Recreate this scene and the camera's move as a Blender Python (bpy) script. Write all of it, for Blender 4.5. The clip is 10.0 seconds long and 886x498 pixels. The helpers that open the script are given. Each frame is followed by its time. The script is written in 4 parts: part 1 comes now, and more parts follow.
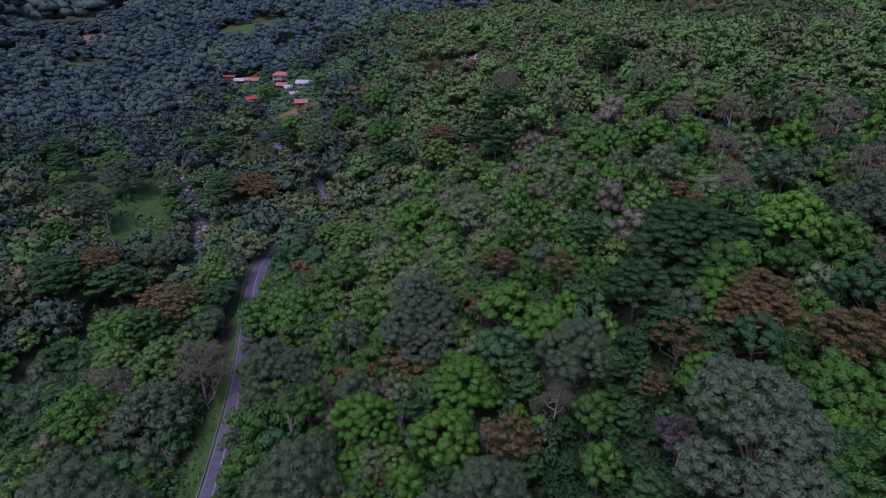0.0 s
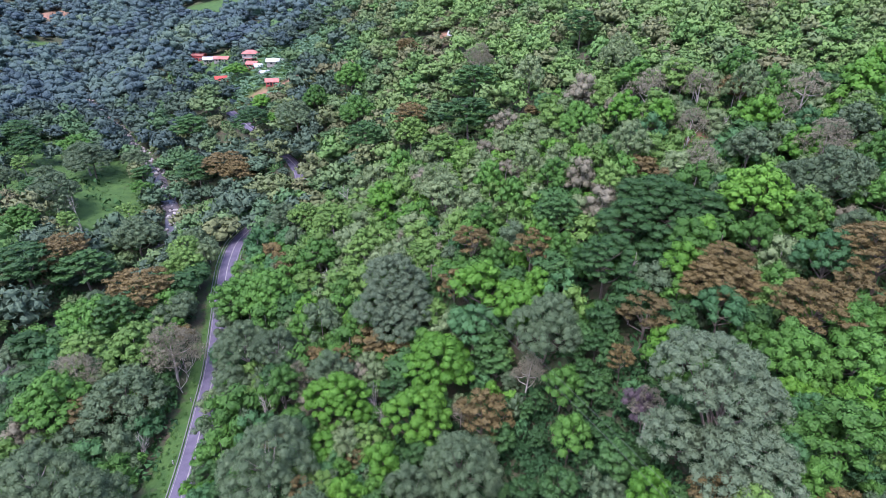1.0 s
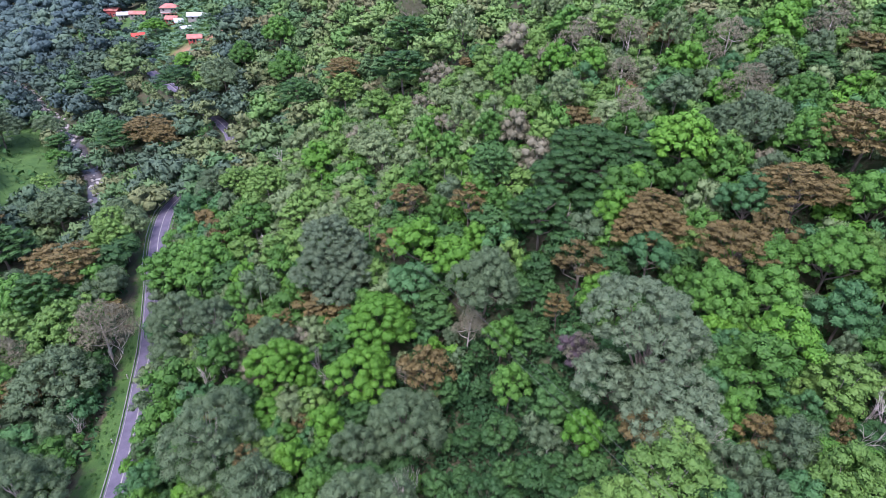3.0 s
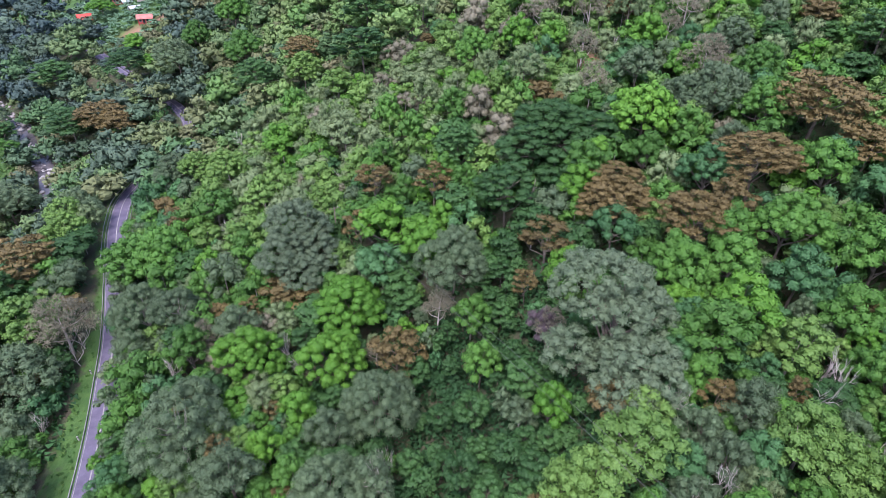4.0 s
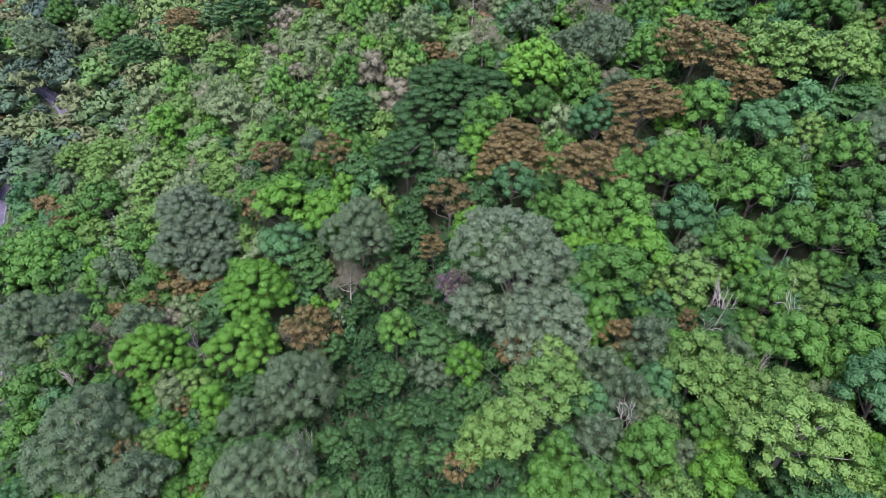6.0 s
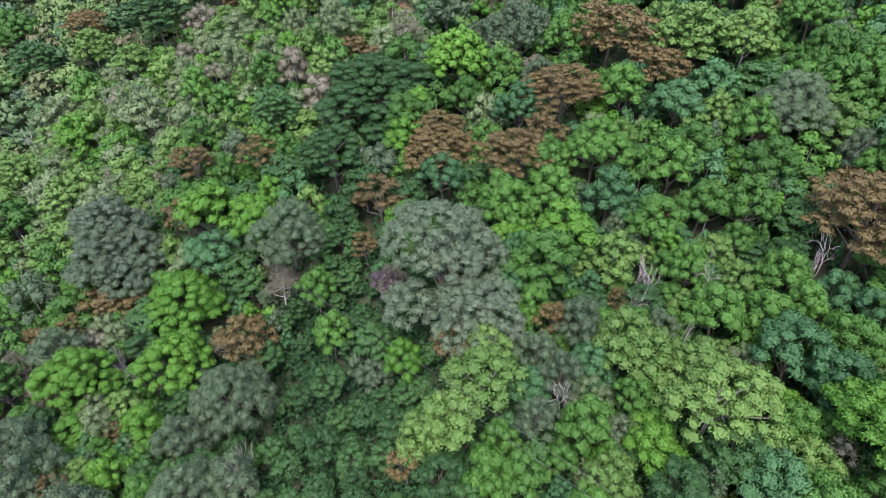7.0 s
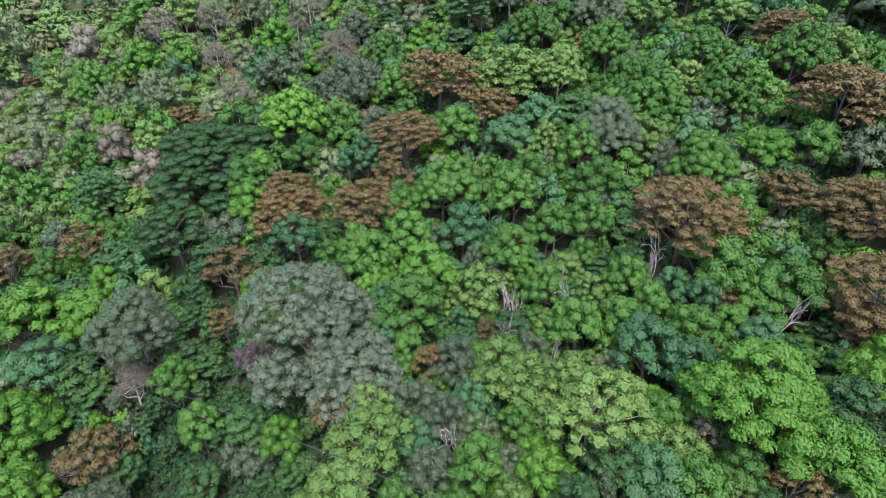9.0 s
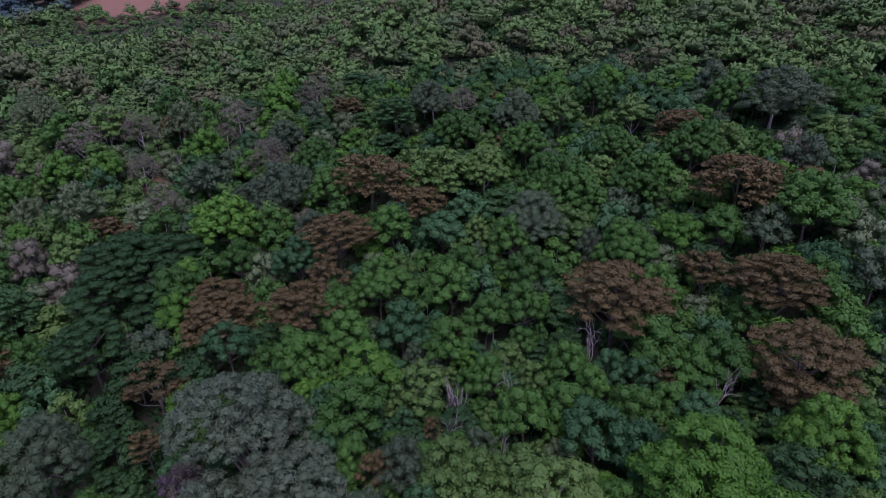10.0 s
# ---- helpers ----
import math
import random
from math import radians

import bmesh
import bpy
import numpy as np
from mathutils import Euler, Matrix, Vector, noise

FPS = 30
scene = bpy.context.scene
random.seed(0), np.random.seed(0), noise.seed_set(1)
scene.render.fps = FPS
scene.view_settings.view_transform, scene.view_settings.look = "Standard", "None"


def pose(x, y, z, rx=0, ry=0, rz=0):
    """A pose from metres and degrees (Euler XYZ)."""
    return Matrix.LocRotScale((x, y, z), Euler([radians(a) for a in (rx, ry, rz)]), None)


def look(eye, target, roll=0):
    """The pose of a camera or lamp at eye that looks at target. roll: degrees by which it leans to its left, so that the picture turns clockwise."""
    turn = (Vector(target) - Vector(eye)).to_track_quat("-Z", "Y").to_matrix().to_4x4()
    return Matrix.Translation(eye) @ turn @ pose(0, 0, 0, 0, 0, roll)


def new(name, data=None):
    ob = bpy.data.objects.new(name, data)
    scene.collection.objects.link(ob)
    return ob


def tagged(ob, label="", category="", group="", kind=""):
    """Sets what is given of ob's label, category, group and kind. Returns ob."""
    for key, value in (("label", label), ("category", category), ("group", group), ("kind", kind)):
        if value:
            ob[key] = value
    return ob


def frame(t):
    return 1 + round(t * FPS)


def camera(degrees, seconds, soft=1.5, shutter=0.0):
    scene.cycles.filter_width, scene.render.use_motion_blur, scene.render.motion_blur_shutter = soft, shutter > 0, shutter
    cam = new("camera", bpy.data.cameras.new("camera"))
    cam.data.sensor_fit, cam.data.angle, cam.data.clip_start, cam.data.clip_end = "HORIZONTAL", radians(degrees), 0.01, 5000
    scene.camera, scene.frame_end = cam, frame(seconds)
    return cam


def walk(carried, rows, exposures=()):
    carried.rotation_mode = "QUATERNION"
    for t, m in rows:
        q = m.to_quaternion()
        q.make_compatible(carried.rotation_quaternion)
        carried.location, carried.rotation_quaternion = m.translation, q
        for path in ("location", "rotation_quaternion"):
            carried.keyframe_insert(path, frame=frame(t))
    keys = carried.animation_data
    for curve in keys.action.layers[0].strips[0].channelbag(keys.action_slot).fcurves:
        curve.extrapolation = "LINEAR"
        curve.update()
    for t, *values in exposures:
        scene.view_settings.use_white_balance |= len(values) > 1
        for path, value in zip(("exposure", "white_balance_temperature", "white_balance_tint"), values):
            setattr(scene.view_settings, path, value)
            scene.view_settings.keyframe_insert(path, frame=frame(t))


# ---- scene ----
cam = camera(76.6, 10.0, soft=0.62)
PATH = [
    (0, (-1.269, -0.836, 100.058), (-1.256, 0.978, 99.216), 1.14),
    (0.5, (-0.400, -0.918, 100.038), (-0.351, 0.881, 99.166), 1.03),
    (1, (0.441, -0.995, 100.009), (0.526, 0.786, 99.103), 1.13),
    (1.5, (1.225, -1.012, 99.975), (1.348, 0.747, 99.031), 1.22),
    (2, (1.899, -0.935, 99.940), (2.067, 0.803, 98.964), 1.31),
    (2.5, (2.419, -0.758, 99.892), (2.633, 0.958, 98.887), 1.30),
    (4, (3.645, -0.123, 99.652), (3.999, 1.511, 98.554), 0.89),
    (4.5, (4.298, -0.142, 99.609), (4.706, 1.461, 98.484), 0.78),
    (5, (5.206, -0.249, 99.559), (5.672, 1.321, 98.411), 0.58),
    (6.5, (8.868, -0.808, 99.377), (9.518, 0.649, 98.170), -0.10),
    (7, (10.066, -1.013, 99.351), (10.806, 0.395, 98.139), -0.17),
    (7.5, (11.075, -1.160, 99.331), (11.899, 0.200, 98.118), -0.14),
    (8, (11.790, -1.230, 99.335), (12.692, 0.081, 98.123), -0.41),
    (8.5, (12.219, -1.261, 99.362), (13.228, 0.006, 98.189), -0.86),
    (9, (12.377, -1.275, 99.399), (13.527, -0.047, 98.317), -0.99),
    (9.5, (12.329, -1.313, 99.426), (13.617, -0.112, 98.477), -1.01),
    (10, (12.180, -1.382, 99.441), (13.601, -0.213, 98.657), -1.05),
]
LIGHT = 1.57
EXPOSURES = [(0.0, LIGHT - 1.78, 5400, 38), (0.25, LIGHT - 0.86, 5500, 32), (0.5, LIGHT - 0.27, 5600, 26), (0.8, LIGHT - 0.05, 5600, 26), (1.0, LIGHT - 0.02, 5600, 26), (3.0, LIGHT - 0.03, 5700, 24),
             (6.0, LIGHT - 0.05, 5850, 21), (8.0, LIGHT - 0.05, 5900, 21), (9.3, LIGHT - 0.04, 5800, 24), (9.5, LIGHT - 0.30, 5750, 25), (9.75, LIGHT - 1.1, 5550, 29), (10.0, LIGHT - 1.75, 5350, 44)]
walk(cam, [(t, look(eye, target, roll)) for t, eye, target, roll in PATH], EXPOSURES)

# ---- light: a bright overcast sky with a weak, very soft sun ----
SUN_ELEVATION, SUN_TURN = radians(63), radians(215)
world = bpy.data.worlds.new("overcast_sky")
scene.world = world
world.use_nodes = True
sky = world.node_tree.nodes.new("ShaderNodeTexSky")
sky.sky_type, sky.sun_disc = "NISHITA", False
sky.sun_elevation, sky.sun_rotation = SUN_ELEVATION, SUN_TURN
sky.air_density, sky.dust_density, sky.ozone_density = 1.0, 3.0, 1.0
back = world.node_tree.nodes["Background"]
back.inputs["Strength"].default_value = 0.125
world.node_tree.links.new(sky.outputs[0], back.inputs[0])
sun = new("sun", bpy.data.lights.new("sun", "SUN"))
sun.data.energy, sun.data.angle, sun.data.color = 1.25, radians(28), (1.0, 0.96, 0.9)
sun.matrix_world = pose(0, 0, 300, 90 - math.degrees(SUN_ELEVATION), 0, 180 - math.degrees(SUN_TURN))


# ---- materials ----
def node_material(name):
    m = bpy.data.materials.new(name)
    m.use_nodes = True
    nt = m.node_tree
    return m, nt, nt.nodes["Principled BSDF"]


def mixed(nt, fac, a, b, kind="MIX"):
    """A colour mix; fac, a and b are sockets or values."""
    n = nt.nodes.new("ShaderNodeMix")
    n.data_type, n.blend_type = "RGBA", kind
    for slot, v in ((0, fac), (6, a), (7, b)):
        if isinstance(v, bpy.types.NodeSocket):
            nt.links.new(v, n.inputs[slot])
        elif slot == 0:
            n.inputs[slot].default_value = v
        else:
            n.inputs[slot].default_value = (*v, 1)
    return n.outputs[2]


def noise_of(nt, scale, detail=3.0, rough=0.55):
    geo = nt.nodes.new("ShaderNodeNewGeometry")
    n = nt.nodes.new("ShaderNodeTexNoise")
    n.inputs["Scale"].default_value, n.inputs["Detail"].default_value = scale, detail
    n.inputs["Roughness"].default_value = rough
    nt.links.new(geo.outputs["Position"], n.inputs["Vector"])
    return n.outputs["Fac"]


def ranged(nt, value, low, high, to_low=0.0, to_high=1.0):
    n = nt.nodes.new("ShaderNodeMapRange")
    nt.links.new(value, n.inputs[0])
    for i, v in enumerate((low, high, to_low, to_high)):
        n.inputs[i + 1].default_value = v
    return n.outputs[0]


def bumped(nt, bsdf, height, strength, distance):
    b = nt.nodes.new("ShaderNodeBump")
    b.inputs["Strength"].default_value, b.inputs["Distance"].default_value = strength, distance
    nt.links.new(height, b.inputs["Height"])
    nt.links.new(b.outputs[0], bsdf.inputs["Normal"])


def leafy(nt, bsdf, scale, depth):
    """Fine leaf relief: a random tone for every leaf, and small domed leaves in the surface."""
    geo = nt.nodes.new("ShaderNodeNewGeometry")
    cells = nt.nodes.new("ShaderNodeTexVoronoi")
    cells.inputs["Scale"].default_value = scale
    nt.links.new(geo.outputs["Position"], cells.inputs["Vector"])
    high = nt.nodes.new("ShaderNodeMath")
    high.operation = "SUBTRACT"
    high.inputs[0].default_value = 1.0
    nt.links.new(cells.outputs["Distance"], high.inputs[1])
    bumped(nt, bsdf, high.outputs[0], 0.85, depth)
    tone = nt.nodes.new("ShaderNodeSeparateColor")
    nt.links.new(cells.outputs["Color"], tone.inputs[0])
    return tone.outputs[0]


def leaf_material(name, dark, light, leaf=0.16, rough=0.5, through_light=0.12):
    """Leaves: every tree has its own tone between two greens, and every leaf a slightly different one."""
    m, nt, bsdf = node_material(name)
    info = nt.nodes.new("ShaderNodeObjectInfo")
    geo = nt.nodes.new("ShaderNodeNewGeometry")
    own = nt.nodes.new("ShaderNodeAttribute")
    own.attribute_name = "tint"
    tone = nt.nodes.new("ShaderNodeMath")
    tone.operation = "ADD"
    nt.links.new(own.outputs["Fac"], tone.inputs[0])
    nt.links.new(info.outputs["Random"], tone.inputs[1])
    whole = nt.nodes.new("ShaderNodeMath")
    whole.operation = "FRACT"
    nt.links.new(tone.outputs[0], whole.inputs[0])
    tree = mixed(nt, whole.outputs[0], dark, light)
    single = leafy(nt, bsdf, 1.0 / leaf, leaf * 0.6)
    colour = mixed(nt, ranged(nt, single, 0, 1, 0.0, 0.35), tree, light)
    colour = mixed(nt, ranged(nt, geo.outputs["Random Per Island"], 0, 1, 0.0, 0.35), colour, dark)
    patch = noise_of(nt, 0.5, 2.0)
    colour = mixed(nt, ranged(nt, patch, 0.4, 0.7, 0.0, 0.5), colour, dark)
    nt.links.new(colour, bsdf.inputs["Base Color"])
    bsdf.inputs["Roughness"].default_value = rough
    bsdf.inputs["Specular IOR Level"].default_value = 0.35
    lit = nt.nodes.new("ShaderNodeBsdfTranslucent")
    nt.links.new(colour, lit.inputs[0])
    mix = nt.nodes.new("ShaderNodeMixShader")
    mix.inputs[0].default_value = through_light
    nt.links.new(bsdf.outputs[0], mix.inputs[1])
    nt.links.new(lit.outputs[0], mix.inputs[2])
    nt.links.new(mix.outputs[0], nt.nodes["Material Output"].inputs[0])
    return m


def tinted_leaves(name, stops, leaf=0.35, rough=0.6, deep=(0.7, 0.74, 0.7)):
    """Leaves of joined woods and shrubs, whose plants carry a tint of their own between 0 and 1."""
    m, nt, bsdf = node_material(name)
    at = nt.nodes.new("ShaderNodeAttribute")
    at.attribute_name = "tint"
    ramp = nt.nodes.new("ShaderNodeValToRGB")
    while len(ramp.color_ramp.elements) < len(stops):
        ramp.color_ramp.elements.new(0.5)
    for e, (p, c) in zip(ramp.color_ramp.elements, stops):
        e.position, e.color = p, (*c, 1)
    nt.links.new(at.outputs["Fac"], ramp.inputs[0])
    geo = nt.nodes.new("ShaderNodeNewGeometry")
    dark = mixed(nt, 1.0, ramp.outputs[0], deep, "MULTIPLY")
    single = leafy(nt, bsdf, 1.0 / leaf, leaf * 0.7)
    colour = mixed(nt, ranged(nt, single, 0, 1, 0.2, 1.0), dark, ramp.outputs[0])
    colour = mixed(nt, ranged(nt, geo.outputs["Random Per Island"], 0, 1, 0.0, 0.3), colour, dark)
    nt.links.new(colour, bsdf.inputs["Base Color"])
    bsdf.inputs["Roughness"].default_value = rough
    bsdf.inputs["Specular IOR Level"].default_value = 0.2
    return m


def plain(name, a, b, scale, rough=0.7, bump=0.3, metal=0.0, depth=0.02):
    """A surface with two tones, large and fine variation and a fine relief."""
    m, nt, bsdf = node_material(name)
    big, fine = noise_of(nt, scale), noise_of(nt, scale * 9, 4.0)
    colour = mixed(nt, ranged(nt, big, 0.35, 0.65), a, b)
    colour = mixed(nt, ranged(nt, fine, 0.3, 0.7, 0.0, 0.4), colour, tuple(v * 0.6 for v in a))
    nt.links.new(colour, bsdf.inputs["Base Color"])
    bsdf.inputs["Roughness"].default_value, bsdf.inputs["Metallic"].default_value = rough, metal
    if bump:
        bumped(nt, bsdf, fine, bump, depth)
    return m


def ground_material():
    m, nt, bsdf = node_material("forest_ground")
    grass = mixed(nt, ranged(nt, noise_of(nt, 0.35), 0.35, 0.65), (0.030, 0.090, 0.012), (0.068, 0.145, 0.024))
    grass = mixed(nt, ranged(nt, noise_of(nt, 3.0), 0.3, 0.7, 0.0, 0.6), grass, (0.05, 0.09, 0.02))
    litter = mixed(nt, ranged(nt, noise_of(nt, 0.4), 0.35, 0.6), (0.045, 0.04, 0.022), (0.035, 0.07, 0.02))
    litter = mixed(nt, ranged(nt, noise_of(nt, 2.5), 0.4, 0.7, 0.0, 0.7), litter, (0.10, 0.07, 0.045))
    at = nt.nodes.new("ShaderNodeAttribute")
    at.attribute_name = "open_grass"
    edge = nt.nodes.new("ShaderNodeMath")
    edge.operation = "ADD"
    nt.links.new(at.outputs["Fac"], edge.inputs[0])
    nt.links.new(ranged(nt, noise_of(nt, 0.6), 0.3, 0.7, -0.35, 0.35), edge.inputs[1])
    colour = mixed(nt, ranged(nt, edge.outputs[0], 0.4, 0.75), litter, grass)
    soil = nt.nodes.new("ShaderNodeAttribute")
    soil.attribute_name = "bare_soil"
    colour = mixed(nt, soil.outputs["Fac"], colour, mixed(nt, noise_of(nt, 0.8), (0.24, 0.12, 0.07), (0.34, 0.19, 0.12)))
    nt.links.new(colour, bsdf.inputs["Base Color"])
    bsdf.inputs["Roughness"].default_value = 0.9
    bumped(nt, bsdf, noise_of(nt, 2.5, 5.0), 0.8, 0.25)
    return m


GROUND = ground_material()
LEAVES = {
    "green": leaf_material("fresh_green_leaves", (0.042, 0.114, 0.016), (0.110, 0.258, 0.036)),
    "lime": leaf_material("bright_green_leaves", (0.060, 0.172, 0.014), (0.140, 0.308, 0.030)),
    "dark": leaf_material("deep_green_leaves", (0.024, 0.070, 0.017), (0.070, 0.162, 0.036)),
    "grey": leaf_material("grey_green_leaves", (0.080, 0.124, 0.060), (0.150, 0.218, 0.102)),
    "brown": leaf_material("rust_brown_leaves", (0.100, 0.077, 0.026), (0.214, 0.160, 0.056)),
    "olive": leaf_material("yellow_green_leaves", (0.086, 0.172, 0.032), (0.174, 0.300, 0.062)),
    "teal": leaf_material("blue_green_leaves", (0.038, 0.112, 0.036), (0.104, 0.238, 0.076)),
    "silver": leaf_material("silver_green_leaves", (0.112, 0.158, 0.088), (0.175, 0.238, 0.126)),
    "pale": leaf_material("pale_sage_leaves", (0.128, 0.186, 0.074), (0.238, 0.312, 0.138)),
    "pink": leaf_material("pink_mauve_blossom", (0.11, 0.08, 0.09), (0.20, 0.145, 0.165)),
    "orange": leaf_material("orange_red_blossom", (0.40, 0.09, 0.035), (0.55, 0.17, 0.07)),
    "mauve": leaf_material("mauve_twig_leaves", (0.170, 0.158, 0.100), (0.290, 0.268, 0.180)),
}
BARK = plain("grey_bark", (0.10, 0.08, 0.06), (0.20, 0.165, 0.13), 1.2, 0.9)
PALE_BARK = plain("bleached_bark", (0.36, 0.31, 0.28), (0.58, 0.52, 0.48), 1.2, 0.85)
# The ramp's blue-grey low end carries painted haze for the valley's further trees.
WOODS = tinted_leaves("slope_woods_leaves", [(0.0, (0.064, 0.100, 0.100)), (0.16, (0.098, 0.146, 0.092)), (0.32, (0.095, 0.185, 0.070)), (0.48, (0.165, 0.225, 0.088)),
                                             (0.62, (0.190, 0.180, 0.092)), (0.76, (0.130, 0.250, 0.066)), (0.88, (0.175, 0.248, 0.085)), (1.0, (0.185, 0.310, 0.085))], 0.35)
# Aerial haze is painted into these leaves: bluish base colours with little contrast.
HAZY_WOODS = tinted_leaves("haze_tinted_woods_leaves", [(0.0, (0.062, 0.094, 0.108)), (0.4, (0.082, 0.127, 0.122)), (0.75, (0.106, 0.162, 0.126)), (1.0, (0.160, 0.228, 0.118))], 0.7, 0.8, (0.85, 0.85, 0.85))
SHRUB = tinted_leaves("undergrowth_leaves", [(0.0, (0.028, 0.075, 0.026)), (0.35, (0.048, 0.125, 0.036)), (0.7, (0.085, 0.19, 0.055)),
                                             (0.9, (0.14, 0.25, 0.075)), (1.0, (0.14, 0.10, 0.06))], 0.2)
GRASS = tinted_leaves("grass_blades", [(0.0, (0.035, 0.095, 0.014)), (0.5, (0.058, 0.135, 0.022)), (1.0, (0.095, 0.17, 0.035))], 0.15)
CROPS = tinted_leaves("banana_leaves", [(0.0, (0.08, 0.15, 0.08)), (0.5, (0.13, 0.235, 0.125)), (1.0, (0.19, 0.30, 0.165))], 0.6)
ASPHALT = plain("worn_asphalt", (0.098, 0.083, 0.126), (0.155, 0.134, 0.190), 0.5, 0.8, 0.2)
LINE = plain("faded_road_paint", (0.24, 0.225, 0.22), (0.42, 0.40, 0.38), 0.9, 0.7, 0.1)
CONCRETE = plain("pale_concrete", (0.34, 0.32, 0.30), (0.50, 0.47, 0.44), 0.8, 0.85)
KERB = plain("grimy_concrete", (0.22, 0.21, 0.21), (0.36, 0.34, 0.33), 0.7, 0.9)
STEEL = plain("galvanised_steel", (0.40, 0.41, 0.42), (0.55, 0.56, 0.57), 1.0, 0.45, 0.1, 0.7)
WATER = plain("shallow_stream_water", (0.06, 0.055, 0.06), (0.15, 0.135, 0.14), 0.25, 0.12, 0.5, 0.0, 0.08)
STONE = plain("river_stone", (0.26, 0.24, 0.23), (0.45, 0.42, 0.40), 0.6, 0.85)
RED_TIN = plain("red_tin_roof", (0.50, 0.045, 0.03), (0.62, 0.08, 0.05), 0.5, 0.5, 0.1)
PINK_TILE = plain("weathered_red_roof", (0.42, 0.13, 0.10), (0.52, 0.22, 0.18), 0.6, 0.7)
WHITE_TIN = plain("pale_zinc_roof", (0.42, 0.43, 0.45), (0.62, 0.62, 0.62), 0.5, 0.5, 0.1)
RED_WALL = plain("red_painted_wall", (0.38, 0.06, 0.05), (0.48, 0.10, 0.08), 0.7, 0.8)
PALE_WALL = plain("cream_plaster_wall", (0.30, 0.26, 0.23), (0.42, 0.37, 0.33), 0.7, 0.85)
DARK_OPENING = plain("dark_window_glass", (0.02, 0.022, 0.025), (0.04, 0.042, 0.045), 0.6, 0.2, 0.0)
CABLE = plain("weathered_cable", (0.10, 0.10, 0.10), (0.16, 0.16, 0.16), 1.0, 0.6, 0.0)

# ---- the lie of the land ----
# terrain-begin
RIVER = [(-150, -400), (-135, -100), (-125, 40), (-112, 105), (-104, 132), (-94, 170), (-97, 206), (-123, 253), (-166, 315), (-230, 405), (-330, 560), (-520, 860), (-900, 1500)]
ROAD = [(-37, -60, 13), (-38.5, 20, 14), (-41.5, 67, 14.8), (-45.2, 94, 15.2), (-48.2, 110, 15.5), (-56.4, 144, 16), (-58.7, 157, 16.5), (-59.3, 168, 17), (-56.5, 179, 17.8), (-50, 194, 20),
        (-46, 210, 23), (-52, 224, 26), (-64, 240, 28), (-87, 275, 31), (-108, 302, 35), (-124, 328, 37), (-146, 368, 36), (-165, 405, 34), (-210, 480, 38)]
# hills and hollows: x, y, radius, height
RELIEF = [(0, 65, 35, -2.4), (20, 105, 35, 1.2), (50, 50, 35, 1.0), (80, 90, 45, -6.7), (-55, 210, 45, -14.0), (-90, 340, 60, -0.4), (20, 240, 80, 25.3),
          (170, 20, 70, -8.4), (160, 160, 80, 16.3), (60, 0, 50, -10.1), (-20, 420, 120, 25.4), (-200, 650, 160, -12.9), (40, 780, 250, -24.9), (280, 120, 120, 11.3),
          (-30, 140, 40, -3.3), (-50, 60, 45, -6.4), (220, -90, 80, 8.8), (15, 68, 16, -7.8), (-450, 700, 160, 23.3), (245, 480, 70, 24.0), (205, 398, 48, 15.0)]


def spline(points, step):
    """Points every step metres along a smooth curve through the given ones."""
    p = np.array(points, float)
    out = []
    for i in range(len(p) - 1):
        a, b, c, d = p[max(i - 1, 0)], p[i], p[i + 1], p[min(i + 2, len(p) - 1)]
        n = max(2, int(np.linalg.norm((c - b)[:2]) / step))
        for k in range(n):
            u = k / n
            out.append(0.5 * (2 * b + (c - a) * u + (2 * a - 5 * b + 4 * c - d) * u * u + (3 * b - a - 3 * c + d) * u ** 3))
    out.append(p[-1])
    return np.array(out)


RIVER_LINE, ROAD_LINE = spline(RIVER, 4.0), spline(ROAD, 2.0)


def wild(x, y):
    """The land without its road: x and y are arrays."""
    axis = np.interp(y, RIVER_LINE[:, 1], RIVER_LINE[:, 0])
    d = (x - axis) * np.interp(y, [200, 260], [1, 0.86])
    bed = np.interp(y, [-400, 100, 250, 400, 800, 2000, 3000, 4500], [-2, 3, 6, 14, 45, 80, 260, 420])
    side = np.interp(d, [-3000, -900, -500, -250, -120, -60, -12, -6, 6, 12, 42, 58, 120, 160, 200, 260, 350, 500, 900, 3000],
                     [600, 230, 140, 62, 22, 7, 2.5, 0, 0, 3, 12, 13, 30, 43, 50, 62, 82, 104, 170, 500])
    z = bed + side
    for cx, cy, s, h in RELIEF:
        z = z + h * np.exp(-((x - cx) ** 2 + (y - cy) ** 2) / (2 * s * s))
    rough = np.clip(np.abs(d) / 60, 0.1, 1)
    z = z + rough * (1.3 * np.sin(x * 0.11 + 1.7 * np.sin(y * 0.05)) * np.sin(y * 0.09 + 0.6) + 0.5 * np.sin(x * 0.31 + y * 0.17) * np.sin(y * 0.27 - x * 0.1))
    far = np.clip((np.hypot(x, y) - 350) / 600, 0, 1)
    return z + far * (16 * np.sin(x * 0.011 + 1.0) * np.sin(y * 0.009 + x * 0.004) + 7 * np.sin(x * 0.031) * np.sin(y * 0.027 + 2))


def near_road(x, y):
    """The distance to the road's middle and its height there."""
    dist, height = np.full(x.shape, 1e9), np.zeros(x.shape)
    for px, py, pz in ROAD_LINE:
        d = (x - px) ** 2 + (y - py) ** 2
        height = np.where(d < dist, pz, height)
        dist = np.minimum(d, dist)
    return np.sqrt(dist), height


